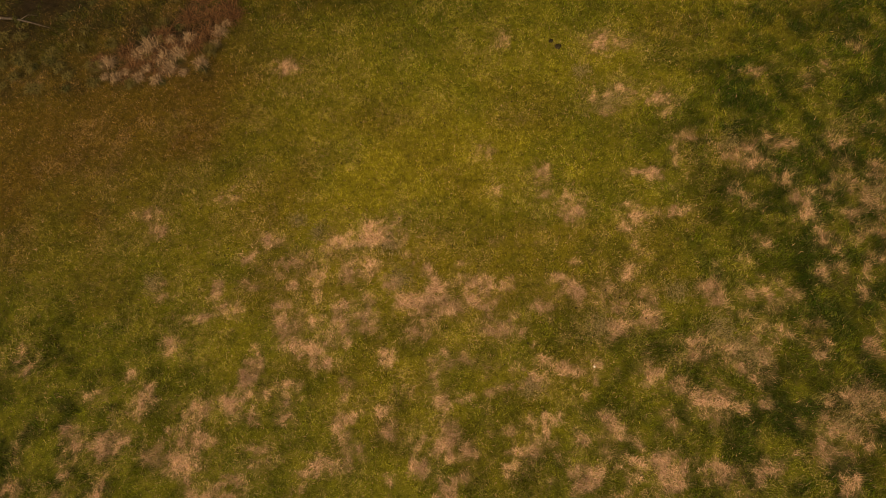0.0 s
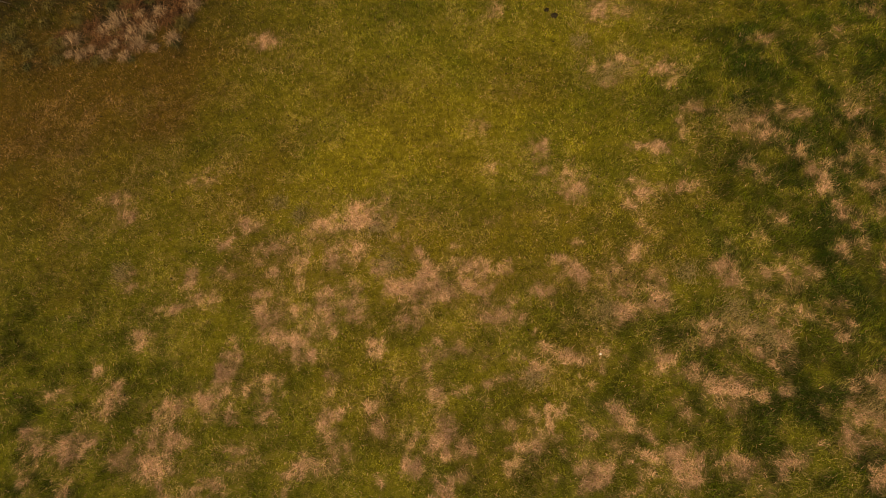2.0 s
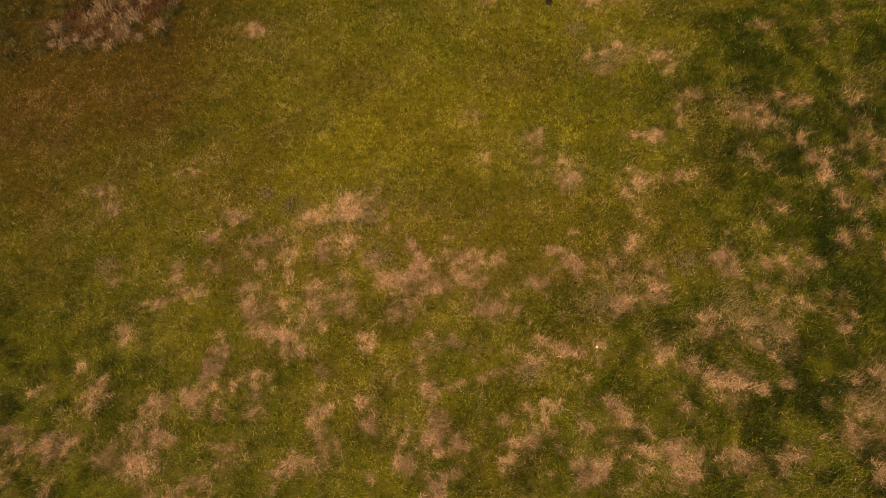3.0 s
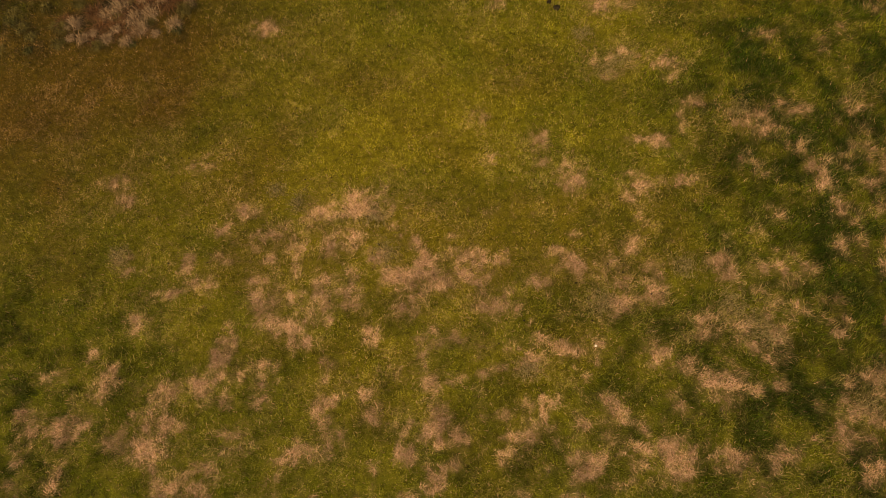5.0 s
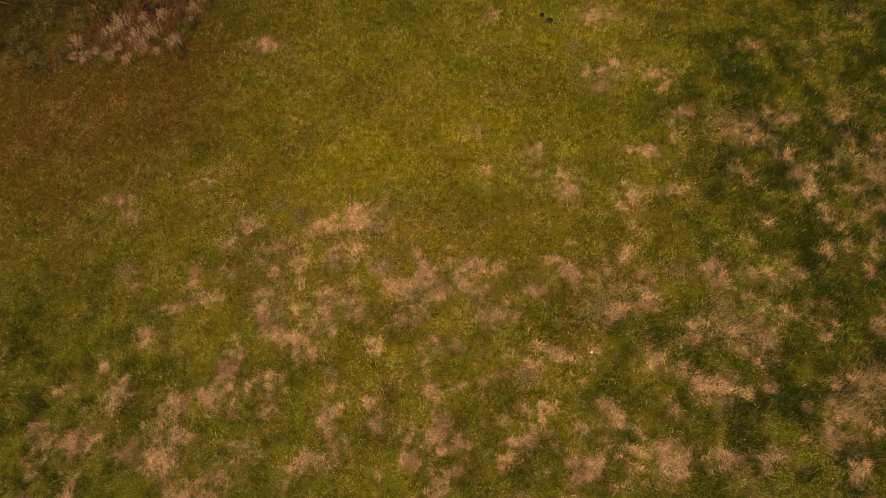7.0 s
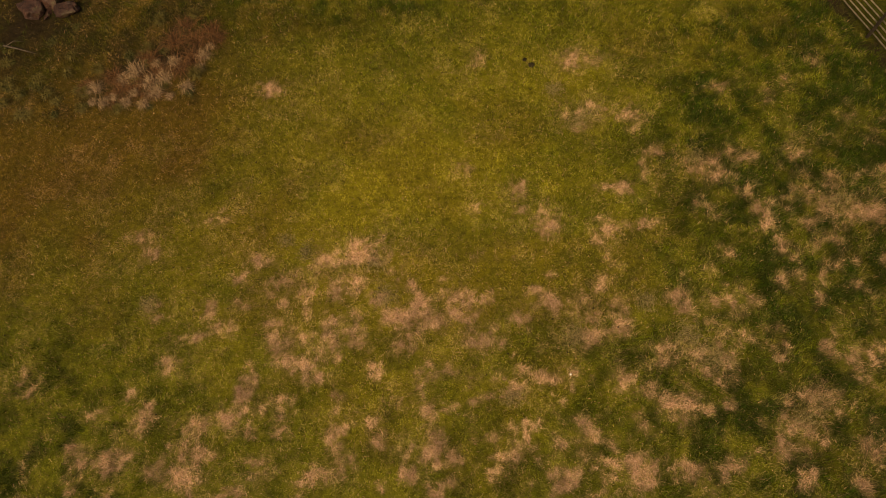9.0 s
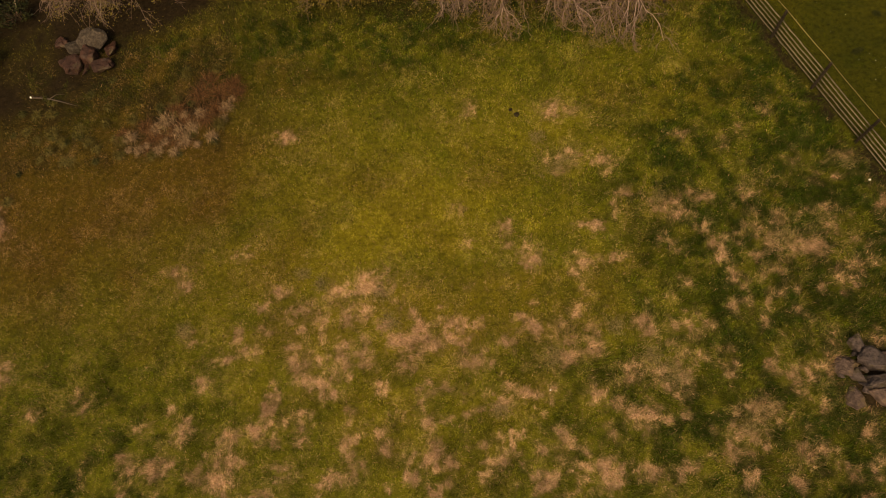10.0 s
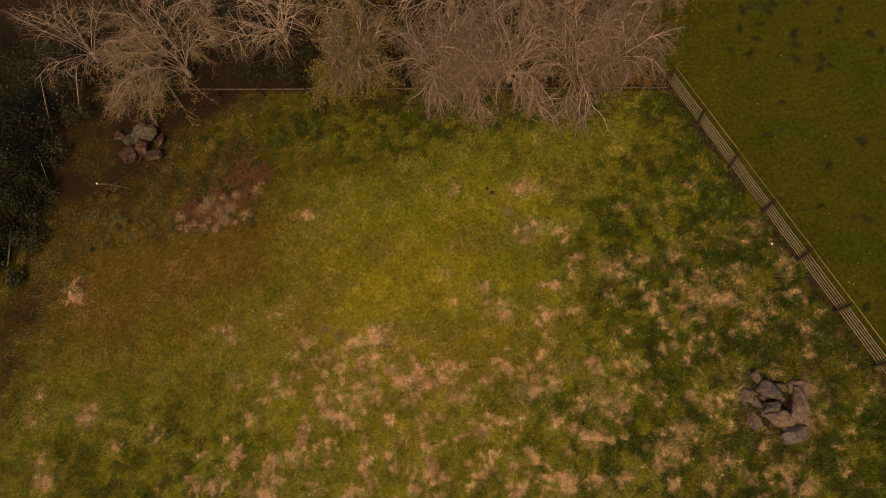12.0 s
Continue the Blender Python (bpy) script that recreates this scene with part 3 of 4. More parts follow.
# ---------------------------------------------------------------- grass
def blades(name, x, y, length, lean, width, label, comb=0.0, attrs=None, lift=0.0):
    """One mesh of single blades: each a narrow leaf rooted at (x, y) and leaning its own way."""
    n = len(x)
    z = ground_z(x, y) - 0.01 + lift
    way = RNG.random(n) * 2 * math.pi
    if comb:
        flow = 4 * math.pi * fbm(x, y, 1.3, 10, 2)
        way = flow + (way - math.pi) * (1 - comb)
    tilt = np.clip(lean + 0.25 * RNG.standard_normal(n), 0.05, 1.45)
    length = length * (0.6 + 0.8 * RNG.random(n))
    d = np.stack([np.cos(way) * np.sin(tilt), np.sin(way) * np.sin(tilt), np.cos(tilt)], 1)
    spin = way + math.pi / 2 + 0.7 * RNG.standard_normal(n)
    side = np.stack([np.cos(spin), np.sin(spin), np.zeros(n)], 1) * (width * (0.6 + 0.8 * RNG.random(n)))[:, None] / 2
    root = np.stack([x, y, z], 1)
    verts = np.stack([root - side, root + side, root + d * length[:, None]], 1).reshape(-1, 3)
    data = {k: np.repeat(sample(FIELDS[k], x, y), 3) for k in ("straw", "lush_shade", "brown", "field", "yellow")}
    for k, v in (attrs or {}).items():
        data[k] = np.repeat(v, 3)
    clump = ramp(0.5 * vnoise(x, y, 0.13, 3) + 0.5 * vnoise(x, y, 0.45, 6), 0.30, 0.70)
    data["tone"] = np.repeat(0.5 * RNG.random(n) + 0.5 * clump, 3)
    ob = new(name, mesh_np(name, verts, np.arange(3 * n).reshape(-1, 3), M_GRASS, data))
    return tagged(ob, label, "grass", kind="stuff")


def scatter(n, x0, x1, y0, y1, chance):
    x, y = RNG.uniform(x0, x1, n), RNG.uniform(y0, y1, n)
    keep = RNG.random(n) < chance(x, y)
    return x[keep], y[keep]


def paddock(x, y):
    return sample(inside, x, y) * (1 - sample(bare_dark, x, y)) * (1 - ramp(sample(litter_shade, x, y), 0.15, 1.05))


x, y = scatter(1150000, -27, 22, -4, 26, lambda x, y: paddock(x, y) * (1 - 0.25 * sample(straw, x, y)) * (0.24 + 0.76 * ramp(0.6 * vnoise(x, y, 0.22, 2) + 0.4 * vnoise(x, y, 0.1, 7), 0.28, 0.62)))
blades("short_grass", x, y, 0.095 + 0.05 * sample(lush_shade, x, y), 0.85, 0.017, "short olive-green grass covering the paddock",
       attrs={"straw": np.where(RNG.random(len(x)) < 0.06 * (1 - 0.6 * sample(lush_shade, x, y)) + 0.7 * sample(straw, x, y), RNG.uniform(0.5, 1.0, len(x)), 0.12 * RNG.random(len(x))),
              "lush_shade": np.clip(sample(lush_shade, x, y) * (0.4 + 0.85 * ramp(0.6 * vnoise(x, y, 0.17, 9) + 0.4 * RNG.random(len(x)), 0.25, 0.62)), 0, 1)})
x, y = scatter(1700000, -27, 22, -4, 22, lambda x, y: paddock(x, y) * ramp(sample(straw, x, y), 0.1, 0.85) * 0.75)
blades("dead_grass", x, y, 0.15, 1.2, 0.0125, "bleached dead grass lying in matted patches", comb=0.5, lift=0.02,
       attrs={"straw": np.clip(0.3 + 0.9 * sample(straw, x, y) + 0.9 * (RNG.random(len(x)) - 0.55), 0, 1)})
x, y = scatter(800000, -27, 22, -4, 24, lambda x, y: paddock(x, y) * ramp(sample(lush_shade, x, y), 0.2, 0.9) * 0.6)
blades("lush_grass", x, y, 0.25, 0.7, 0.017, "dark lush grass tussocks", comb=0.45)
x, y = scatter(950000, -27, 20, -4, 22, lambda x, y: paddock(x, y) * np.maximum((0.07 + 0.5 * ramp(fbm(x, y, 1.1, 4, 3), 0.48, 0.66)) * (1 - 0.85 * sample(lush_shade, x, y)), 0.8 * sample(halo, x, y)))
blades("pale_grass", x, y, 0.135, 1.15, 0.0105, "pale half-dead grass bent over in the turf", comb=0.35, lift=0.02,
       attrs={"straw": np.clip(0.26 + 0.45 * np.maximum(sample(halo, x, y), sample(straw, x, y)) + 0.45 * (RNG.random(len(x)) - 0.5), 0.05, 0.8), "lush_shade": (0.9 - 0.6 * sample(halo, x, y)) * sample(lush_shade, x, y)})
x, y = scatter(60000, 13, 23, -5, 21, lambda x, y: ramp(beyond_side(x, y), -0.75, -0.4) * (1 - ramp(beyond_side(x, y), 0.1, 0.3)) * ramp(vnoise(x, y, 0.5, 7), 0.3, 0.8))
blades("fence_grass", x, y, 0.24, 0.6, 0.015, "dark rank grass along the foot of the fence", comb=0.3, attrs={"lush_shade": np.clip(0.7 + 0.5 * RNG.random(len(x)) - 0.2, 0, 1)})
x, y = scatter(150000, 13, 30, -4, 30, lambda x, y: sample(field, x, y) * (1 - sample(litter_shade, x, y)))
blades("pasture_grass", x, y, 0.09, 0.7, 0.016, "short green pasture grass outside the fence", comb=0.3)

# ---------------------------------------------------------------- side fence
def post_mesh(height, wide, name):
    bm = box(wide, wide * 0.9, height + 0.25, 0.012, (0, 0, height / 2 - 0.125))
    for v in bm.verts:
        if v.co.z > height - 0.02:
            v.co.z -= 0.03 * (v.co.x / wide + 0.5)
    me = bpy.data.meshes.new(name)
    bm.to_mesh(me)
    bm.free()
    me.materials.append(M_POST)
    return me


def rail_mesh(name, length, radius, material, seed, sag=0.012, sides=7):
    """A round rail along x, a little crooked and tapered."""
    rng = np.random.default_rng(seed)
    t = np.linspace(0, 1, 7)
    path = np.stack([t * length, 0.005 * rng.standard_normal(7), -sag * 4 * t * (1 - t) + 0.004 * rng.standard_normal(7)], 1)
    tubes = Tubes()
    tubes.add(path, radius * (1.06 - 0.12 * t), sides)
    return tubes.mesh(name, material)


fence = thing("fence", *CORNER, z=0.0)
tagged(fence, "post-and-rail fence of dark posts and pale weathered rails", "fence")
POST = post_mesh(1.85, 0.105, "post")
RAILS = [rail_mesh("rail", np.linalg.norm(STEP) - 0.01, 0.026, M_RAIL, s) for s in range(4)]
TOPS = [rail_mesh("top_rail", np.linalg.norm(STEP) - 0.01, 0.019, M_TOP, 40 + s, 0.03, 5) for s in range(2)]
ANGLE = math.atan2(STEP[1], STEP[0])
OUT = np.array([-STEP[1], STEP[0]]) / np.linalg.norm(STEP)
for k in range(10):
    p = part("post", POST, M_POST, fence, "dark upright post")
    px, py = STEP * k
    p.location = (px, py, float(ground_z(px + CORNER[0], py + CORNER[1])) + 0.02 * math.sin(5 * k))
    p.rotation_euler = (0.02 * math.sin(3 * k), 0.02 * math.cos(4 * k), ANGLE)
    if k == 9:
        break
    for n, z in enumerate((0.28, 0.50, 0.72, 0.94, 1.16)):
        r = part("rail", RAILS[(3 * k + n) % 4], M_RAIL, fence)
        r.location = (px + OUT[0] * 0.085, py + OUT[1] * 0.085, z + 0.012 * math.sin(2.3 * k + n))
        r.rotation_euler = (0, 0.006 * math.sin(k * 1.7 + n), ANGLE)
    r = part("top_rail", TOPS[k % 2], M_TOP, fence, "thin yellowish top rail")
    r.location = (px + OUT[0] * 0.072, py + OUT[1] * 0.072, 1.77 + 0.01 * math.sin(3 * k))
    r.rotation_euler = (0, 0, ANGLE)

# ---------------------------------------------------------------- back fence
back_fence = thing("fence", *GATEPOST, z=0.0)
tagged(back_fence, "low old wooden fence below overhanging bare trees", "fence")
LOW_POST = post_mesh(1.05, 0.11, "low_post")
OLD_RAILS = [rail_mesh("old_rail", np.linalg.norm(BACK) - 0.01, 0.045, M_OLD_RAIL, 70 + s) for s in range(3)]
ANGLE_BACK = math.atan2(BACK[1], BACK[0])
IN = np.array([-BACK[1], BACK[0]]) / np.linalg.norm(BACK)
for k in range(1, 12):
    px, py = BACK * k
    p = part("post", LOW_POST, M_POST, back_fence)
    p.location = (px, py, float(ground_z(px + GATEPOST[0], py + GATEPOST[1])))
    p.rotation_euler = (0.05 * math.sin(3 * k), 0.04 * math.cos(4 * k), ANGLE_BACK)
for k in range(11):
    px, py = BACK * k
    for n, z in enumerate((0.88,)):
        r = part("rail", OLD_RAILS[(k + n) % 3], M_OLD_RAIL, back_fence)
        r.location = (px + IN[0] * 0.1, py + IN[1] * 0.1, z + 0.02 * math.sin(2.3 * k + n))
        r.rotation_euler = (0, 0, ANGLE_BACK)


# ---------------------------------------------------------------- rocks
def boulder(name, x, y, size, material, label, seed, turn=0.0, sink=0.3, group=""):
    """An angular boulder: a lump with flat broken faces."""
    rng = np.random.default_rng(seed)
    bm = bmesh.new()
    for _ in range(15):
        d = Vector(rng.standard_normal(3)).normalized() * rng.uniform(0.86, 1.04)
        bm.verts.new((d.x, d.y, min(d.z, 0.55 + 0.12 * d.x)))
    hull = bmesh.ops.convex_hull(bm, input=bm.verts)
    bmesh.ops.delete(bm, geom=[v for v in bm.verts if not v.link_faces], context="VERTS")
    bmesh.ops.dissolve_limit(bm, angle_limit=0.2, verts=bm.verts, edges=bm.edges)
    bmesh.ops.bevel(bm, geom=bm.edges[:], offset=0.075, segments=2, affect="EDGES", profile=0.6)
    bmesh.ops.triangulate(bm, faces=bm.faces)
    bmesh.ops.subdivide_edges(bm, edges=[e for e in bm.edges if e.calc_length() > 0.3], cuts=1)
    bmesh.ops.triangulate(bm, faces=bm.faces)
    bmesh.ops.subdivide_edges(bm, edges=[e for e in bm.edges if e.calc_length() > 0.2], cuts=1)
    bmesh.ops.triangulate(bm, faces=bm.faces)
    for v in bm.verts:
        v.co += 0.10 * noise.noise_vector(v.co * 2.4 + Vector((seed, 0, 0))) + 0.055 * noise.noise_vector(v.co * 6.0 + Vector((0, seed, 0)))
    bmesh.ops.transform(bm, matrix=Matrix.Diagonal((size[0] / 1.72, size[1] / 1.72, size[2] / 1.3, 1)), verts=bm.verts)
    me = bpy.data.meshes.new(name)
    bm.to_mesh(me)
    bm.free()
    me.materials.append(material)
    ob = new(name, me)
    low = size[2] / 1.5 * 0.75
    ob.location = (x, y, float(ground_z(x, y)) + low * (1 - 2 * sink))
    ob.rotation_euler = (0.12 * rng.standard_normal(), 0.12 * rng.standard_normal(), radians(turn))
    return tagged(ob, label, "rock", group)


PILE = "grey-brown boulder in a pile on the grass"
for n, (x, y, sx, sy, sz, turn, low, mat) in enumerate([
        (14.42, 3.84, .55, .82, .7, 25, .25, M_STONE), (14.75, 3.23, 1.15, .85, .75, -12, .2, M_STONE), (15.55, 2.5, 1.2, 1.5, .85, 12, .25, M_RUST_STONE),
        (16.1, 3.18, 1.05, .7, .4, 0, .4, M_RUST_STONE), (13.8, 3.2, .85, .75, .45, 40, .35, M_RUST_STONE), (13.98, 2.6, .55, .78, .5, 5, .3, M_STONE),
        (14.54, 2.55, .88, .7, .75, -8, .2, M_STONE), (14.88, 1.95, 1.2, .72, .6, -20, .3, M_RUST_STONE), (13.77, 1.98, .85, .7, .35, 30, .42, M_RUST_STONE),
        (15.37, 1.16, 1.1, .88, .55, 5, .3, M_STONE), (15.84, 1.74, .75, .78, .45, 15, .35, M_RUST_STONE), (15.3, 3.3, .6, .55, .4, 0, .35, M_RUST_STONE)]):
    boulder("boulder", x, y, (1.13 * sx, 1.13 * sy, sz), mat, PILE if sx > 0.8 else "small grey-brown boulder half sunk in the grass", 20 + n, turn, low, "boulders in the eastern pile")
for n, (x, y) in enumerate([(14.2, 3.5), (15.2, 2.75), (14.25, 2.2), (15.35, 2.05), (16.05, 2.4), (13.5, 2.8), (16.15, 2.2), (15.0, 1.5), (14.35, 2.95), (15.1, 2.2), (15.1, 2.95)]):
    boulder("stone", x, y, (.28 + .02 * (n % 5), .24 + .03 * (n % 4), .26), M_STONE, "small rubble stone among the boulders", 90 + n, 40 * n, 0.15, "rubble stones in the eastern pile")
for n, (x, y, sx, sy, sz, turn, low, mat, label) in enumerate([
        (-16.82, 22.5, 1.7, 1.35, 1.0, -15, .25, M_LICHEN_STONE, "large pale lichened boulder on top of a pile"),
        (-17.85, 21.35, 1.15, 1.15, .7, 20, .3, M_RED_STONE, "reddish-brown boulder under the tree"),
        (-16.9, 21.65, 1.2, 1.1, .9, 0, .25, M_RED_STONE, "reddish-brown boulder under the tree"),
        (-16.3, 21.0, 1.3, .85, .55, -10, .3, M_RED_STONE, "reddish-brown boulder under the tree"),
        (-18.6, 22.7, .75, .65, .45, 0, .3, M_RED_STONE, "small dark boulder beside the pile"),
        (-15.95, 21.95, .7, 1.0, .5, 10, .3, M_RED_STONE, "small dark boulder beside the pile"),
        (-17.25, 20.95, .6, .5, .4, 50, .3, M_RED_STONE, "small dark boulder beside the pile"),
        (-17.75, 22.4, 1.05, .85, .6, 10, .3, M_LICHEN_STONE, "grey lichened boulder under the tree")]):
    boulder("boulder", x, y, (sx, sy, sz), mat, label, 60 + n, turn, low, "boulders below the tree")


# ---------------------------------------------------------------- trees
def leaf_mesh(name, at, size, material, rng, flat=0.5):
    """Small pointed leaves, one per place, each turned its own way."""
    n = len(at)
    a, t = rng.random(n) * 2 * math.pi, flat * rng.standard_normal(n)
    d = np.stack([np.cos(a) * np.cos(t), np.sin(a) * np.cos(t), np.sin(t)], 1)
    s = np.stack([-np.sin(a), np.cos(a), 0.5 * rng.standard_normal(n)], 1)
    length = size * (0.6 + 0.8 * rng.random(n))[:, None]
    verts = np.stack([at, at + d * length * 0.5 - s * length * 0.28, at + d * length, at + d * length * 0.5 + s * length * 0.28], 1).reshape(-1, 3)
    return mesh_np(name, verts, np.arange(4 * n).reshape(-1, 4), material, {"tone": np.repeat(rng.random(n), 4)})


def grow(base, ahead, length, steps, droop, wander, rng):
    """Shoots, all at once: from each base (n, 3) along its own direction, sinking and straying a little. Gives paths (n, steps + 1, 3)."""
    p, d = base.copy(), ahead / (np.linalg.norm(ahead, axis=1)[:, None] + 1e-9)
    path = [p]
    for _ in range(steps):
        d = d + np.array([0, 0, -droop / steps]) + wander * rng.standard_normal(p.shape)
        d = d / (np.linalg.norm(d, axis=1)[:, None] + 1e-9)
        p = p + d * (length / steps)[:, None]
        p[:, 2] = np.maximum(p[:, 2], 0.3)
        path.append(p)
    return np.stack(path, 1)


def forks(paths, count, lo, hi, rng):
    """Places where side shoots leave: count on each path. Gives the places, the directions there and how far along they are."""
    n, m = paths.shape[:2]
    f = lo + (hi - lo) * (np.arange(count)[None] + rng.random((n, count))) / count
    at = np.minimum((f * (m - 1)).astype(int), m - 2)
    row = np.arange(n)[:, None]
    d = paths[row, at + 1] - paths[row, at]
    place = paths[row, at] + d * (f * (m - 1) - at)[..., None]
    d = d / (np.linalg.norm(d, axis=2)[..., None] + 1e-9)
    return place.reshape(-1, 3), d.reshape(-1, 3), f.ravel()


def tube_arrays(paths, radii, sides):
    """Tapered tubes round many paths at once: vertices and quads."""
    n, m = paths.shape[:2]
    d = np.gradient(paths, axis=1)
    d /= np.linalg.norm(d, axis=2)[..., None] + 1e-9
    mean = d.mean(1)
    ref = np.where((np.abs(mean[:, 2]) < 0.85)[:, None], np.array([0, 0, 1.0]), np.array([1.0, 0, 0]))[:, None]
    u = np.cross(d, ref)
    u /= np.linalg.norm(u, axis=2)[..., None] + 1e-9
    v = np.cross(d, u)
    a = np.arange(sides) * 2 * math.pi / sides
    ring = np.cos(a)[:, None] * u[:, :, None] + np.sin(a)[:, None] * v[:, :, None]
    verts = paths[:, :, None] + ring * np.broadcast_to(radii, (n, m))[:, :, None, None]
    i, j = np.meshgrid(np.arange(m - 1), np.arange(sides), indexing="ij")
    k = (j + 1) % sides
    quads = np.stack([i * sides + j, i * sides + k, (i + 1) * sides + k, (i + 1) * sides + j], -1).reshape(-1, 4)
    return verts.reshape(-1, 3), (quads[None] + m * sides * np.arange(n)[:, None, None]).reshape(-1, 4)


def tubes_mesh(name, material, *sets):
    verts, quads, count = [], [], 0
    for paths, radii, sides in sets:
        v, q = tube_arrays(paths, radii, sides)
        verts.append(v)
        quads.append(q + count)
        count += len(v)
    return mesh_np(name, np.concatenate(verts), np.concatenate(quads), material, smooth=True)


def bare_tree(x, y, height, reach, seed, label, leaves=1.0, leaf_material=None, turn=0.0, stems=13, fine=1.0, thick=1.0, group="trees behind the back fence"):
    """A many-stemmed tree: slim stems fan out from one stool, fork again and again, and end in a dome of fine twigs that bows over at the rim."""
    rng = np.random.default_rng(seed)
    tree = tagged(thing("tree", x, y, turn=turn), label, "tree", group)
    trunk = Tubes()
    trunk.add([(0, 0, -0.2), (0.02, 0, 0.3), (0.03, 0.04, 0.9)], [0.2, 0.16, 0.12], 8)
    part("trunk", trunk.mesh("trunk", M_BARK), M_BARK, tree)
    heart = np.array([0, 0, 0.30 * height])

    az = 2 * math.pi * (np.arange(stems) + 0.7 * rng.random(stems)) / stems
    up = rng.uniform(0.12, 1.25, stems)
    root = np.stack([0.03 + 0.07 * np.cos(az), 0.04 + 0.07 * np.sin(az), np.full(stems, 0.6)], 1)
    far = rng.uniform(0.7, 0.95, stems)
    ahead = np.stack([np.cos(az) * np.cos(up) * reach * far, np.sin(az) * np.cos(up) * reach * far, np.sin(up) * 0.85 * height], 1)
    stem = grow(root, ahead + (0, 0, 0.3 * height), np.linalg.norm(ahead, axis=1) * 0.92, 9, 0.6, 0.12, rng)

    def side(paths, count, lo, hi, outward, stray):
        place, d, f = forks(paths, count, lo, hi, rng)
        out = place - heart
        out /= np.linalg.norm(out, axis=1)[:, None] + 0.2
        return place, d * 0.6 + outward * out + stray * rng.standard_normal(d.shape), f

    limb_count = 10
    place, d, f = side(stem, limb_count, 0.22, 0.97, 0.25, 0.42)
    limb = grow(place, d, reach * rng.uniform(0.22, 0.62, len(place)) * (1.25 - 0.45 * f), 7, 0.7, 0.19, rng)
    for s in range(stems):
        own = limb[s * limb_count:(s + 1) * limb_count]
        part("limb", tubes_mesh("limb", M_BARK, (stem[s:s + 1], thick * np.linspace(0.048, 0.012, 10), 5), (own, thick * np.linspace(0.024, 0.008, 8), 4)), M_BARK, tree)
    place, d, f = side(np.concatenate([limb, stem[:, 2:]]), 8, 0.12, 1.0, 0.25, 0.5)
    spray = grow(place, d, 0.4 + 0.95 * rng.random(len(place)) ** 1.4, 4, 0.55, 0.25, rng)
    keep = rng.random(len(spray)) < fine
    spray = spray[keep]
    place, d, f = side(spray, 5, 0.15, 1.0, 0.15, 0.6)
    twig = grow(place, d, rng.uniform(0.15, 0.5, len(place)), 2, 0.3, 0.2, rng)
    tagged(part("crown", tubes_mesh("crown", M_TWIG, (spray, np.linspace(0.0105, 0.005, 5), 3), (twig, np.array([0.0065, 0.005, 0.003]), 3)), M_TWIG, tree, "thin tan twigs"), kind="stuff")
    tips = twig[:, 1:].reshape(-1, 3)
    low = tips[:, 2] < np.quantile(tips[:, 2], 0.35)
    chance = np.where(low, 0.6, 0.12) * leaves * 0.8
    at = np.repeat(tips, 3, 0)[rng.random(3 * len(tips)) < np.repeat(chance, 3)]
    at = at + 0.10 * rng.standard_normal(at.shape)
    part("foliage", leaf_mesh("foliage", at, 0.10 if leaves > 1 else 0.075, leaf_material or M_BUD, rng), M_BUD, tree, "sparse yellow-green young leaves")["kind"] = "stuff"
    return tree


BARE = "bare spreading tree with pale tan twigs and few buds"
OLIVE = "many-stemmed tree coming into olive-yellow leaf"
TREES = [
    (-14.2, 26.3, 6.4, 5.2, 1, BARE, 0.8, 18), (11.3, 22.3, 4.6, 2.9, 16, BARE, 0.6), (14.6, 25.9, 4.8, 2.5, 17, OLIVE, 1.1), (-7.9, 27.6, 6.2, 3.8, 2, BARE, 0.3), (-3.3, 24.2, 4.8, 2.7, 3, OLIVE, 2.4), (1.4, 22.9, 6.0, 4.2, 4, BARE, 0.2),
    (3.2, 22.5, 4.6, 3.0, 18, BARE, 0.5), (5.2, 22.2, 5.4, 4.3, 5, BARE, 0.35), (8.9, 22.1, 5.6, 4.0, 6, BARE, 0.35), (12.2, 25.6, 5.4, 3.2, 7, BARE, 0.8), (-20.4, 28.6, 6.4, 4.0, 8, BARE, 0.5),
    (-3.0, 28.4, 6.4, 3.6, 9, OLIVE, 1.4), (2.6, 27.8, 6.8, 4.2, 10, BARE, 0.4), (7.4, 26.4, 6.4, 4.2, 12, BARE, 0.4), (-13.0, 31.0, 7.0, 4.4, 13, BARE, 0.5),
    (12.0, 30.0, 6.4, 4.0, 14, BARE, 0.5)]
for x, y, h, r, seed, label, leaves, *turn in TREES:
    bare_tree(x, y, h, r, seed, label, leaves, M_OLIVE_LEAF if label is OLIVE else M_BUD, sum(turn), fine=0.3 if y > 27.5 else 0.75 if y > 24.5 and x > -10 else 1.0, thick=0.65 if x < -10 else 1.0)


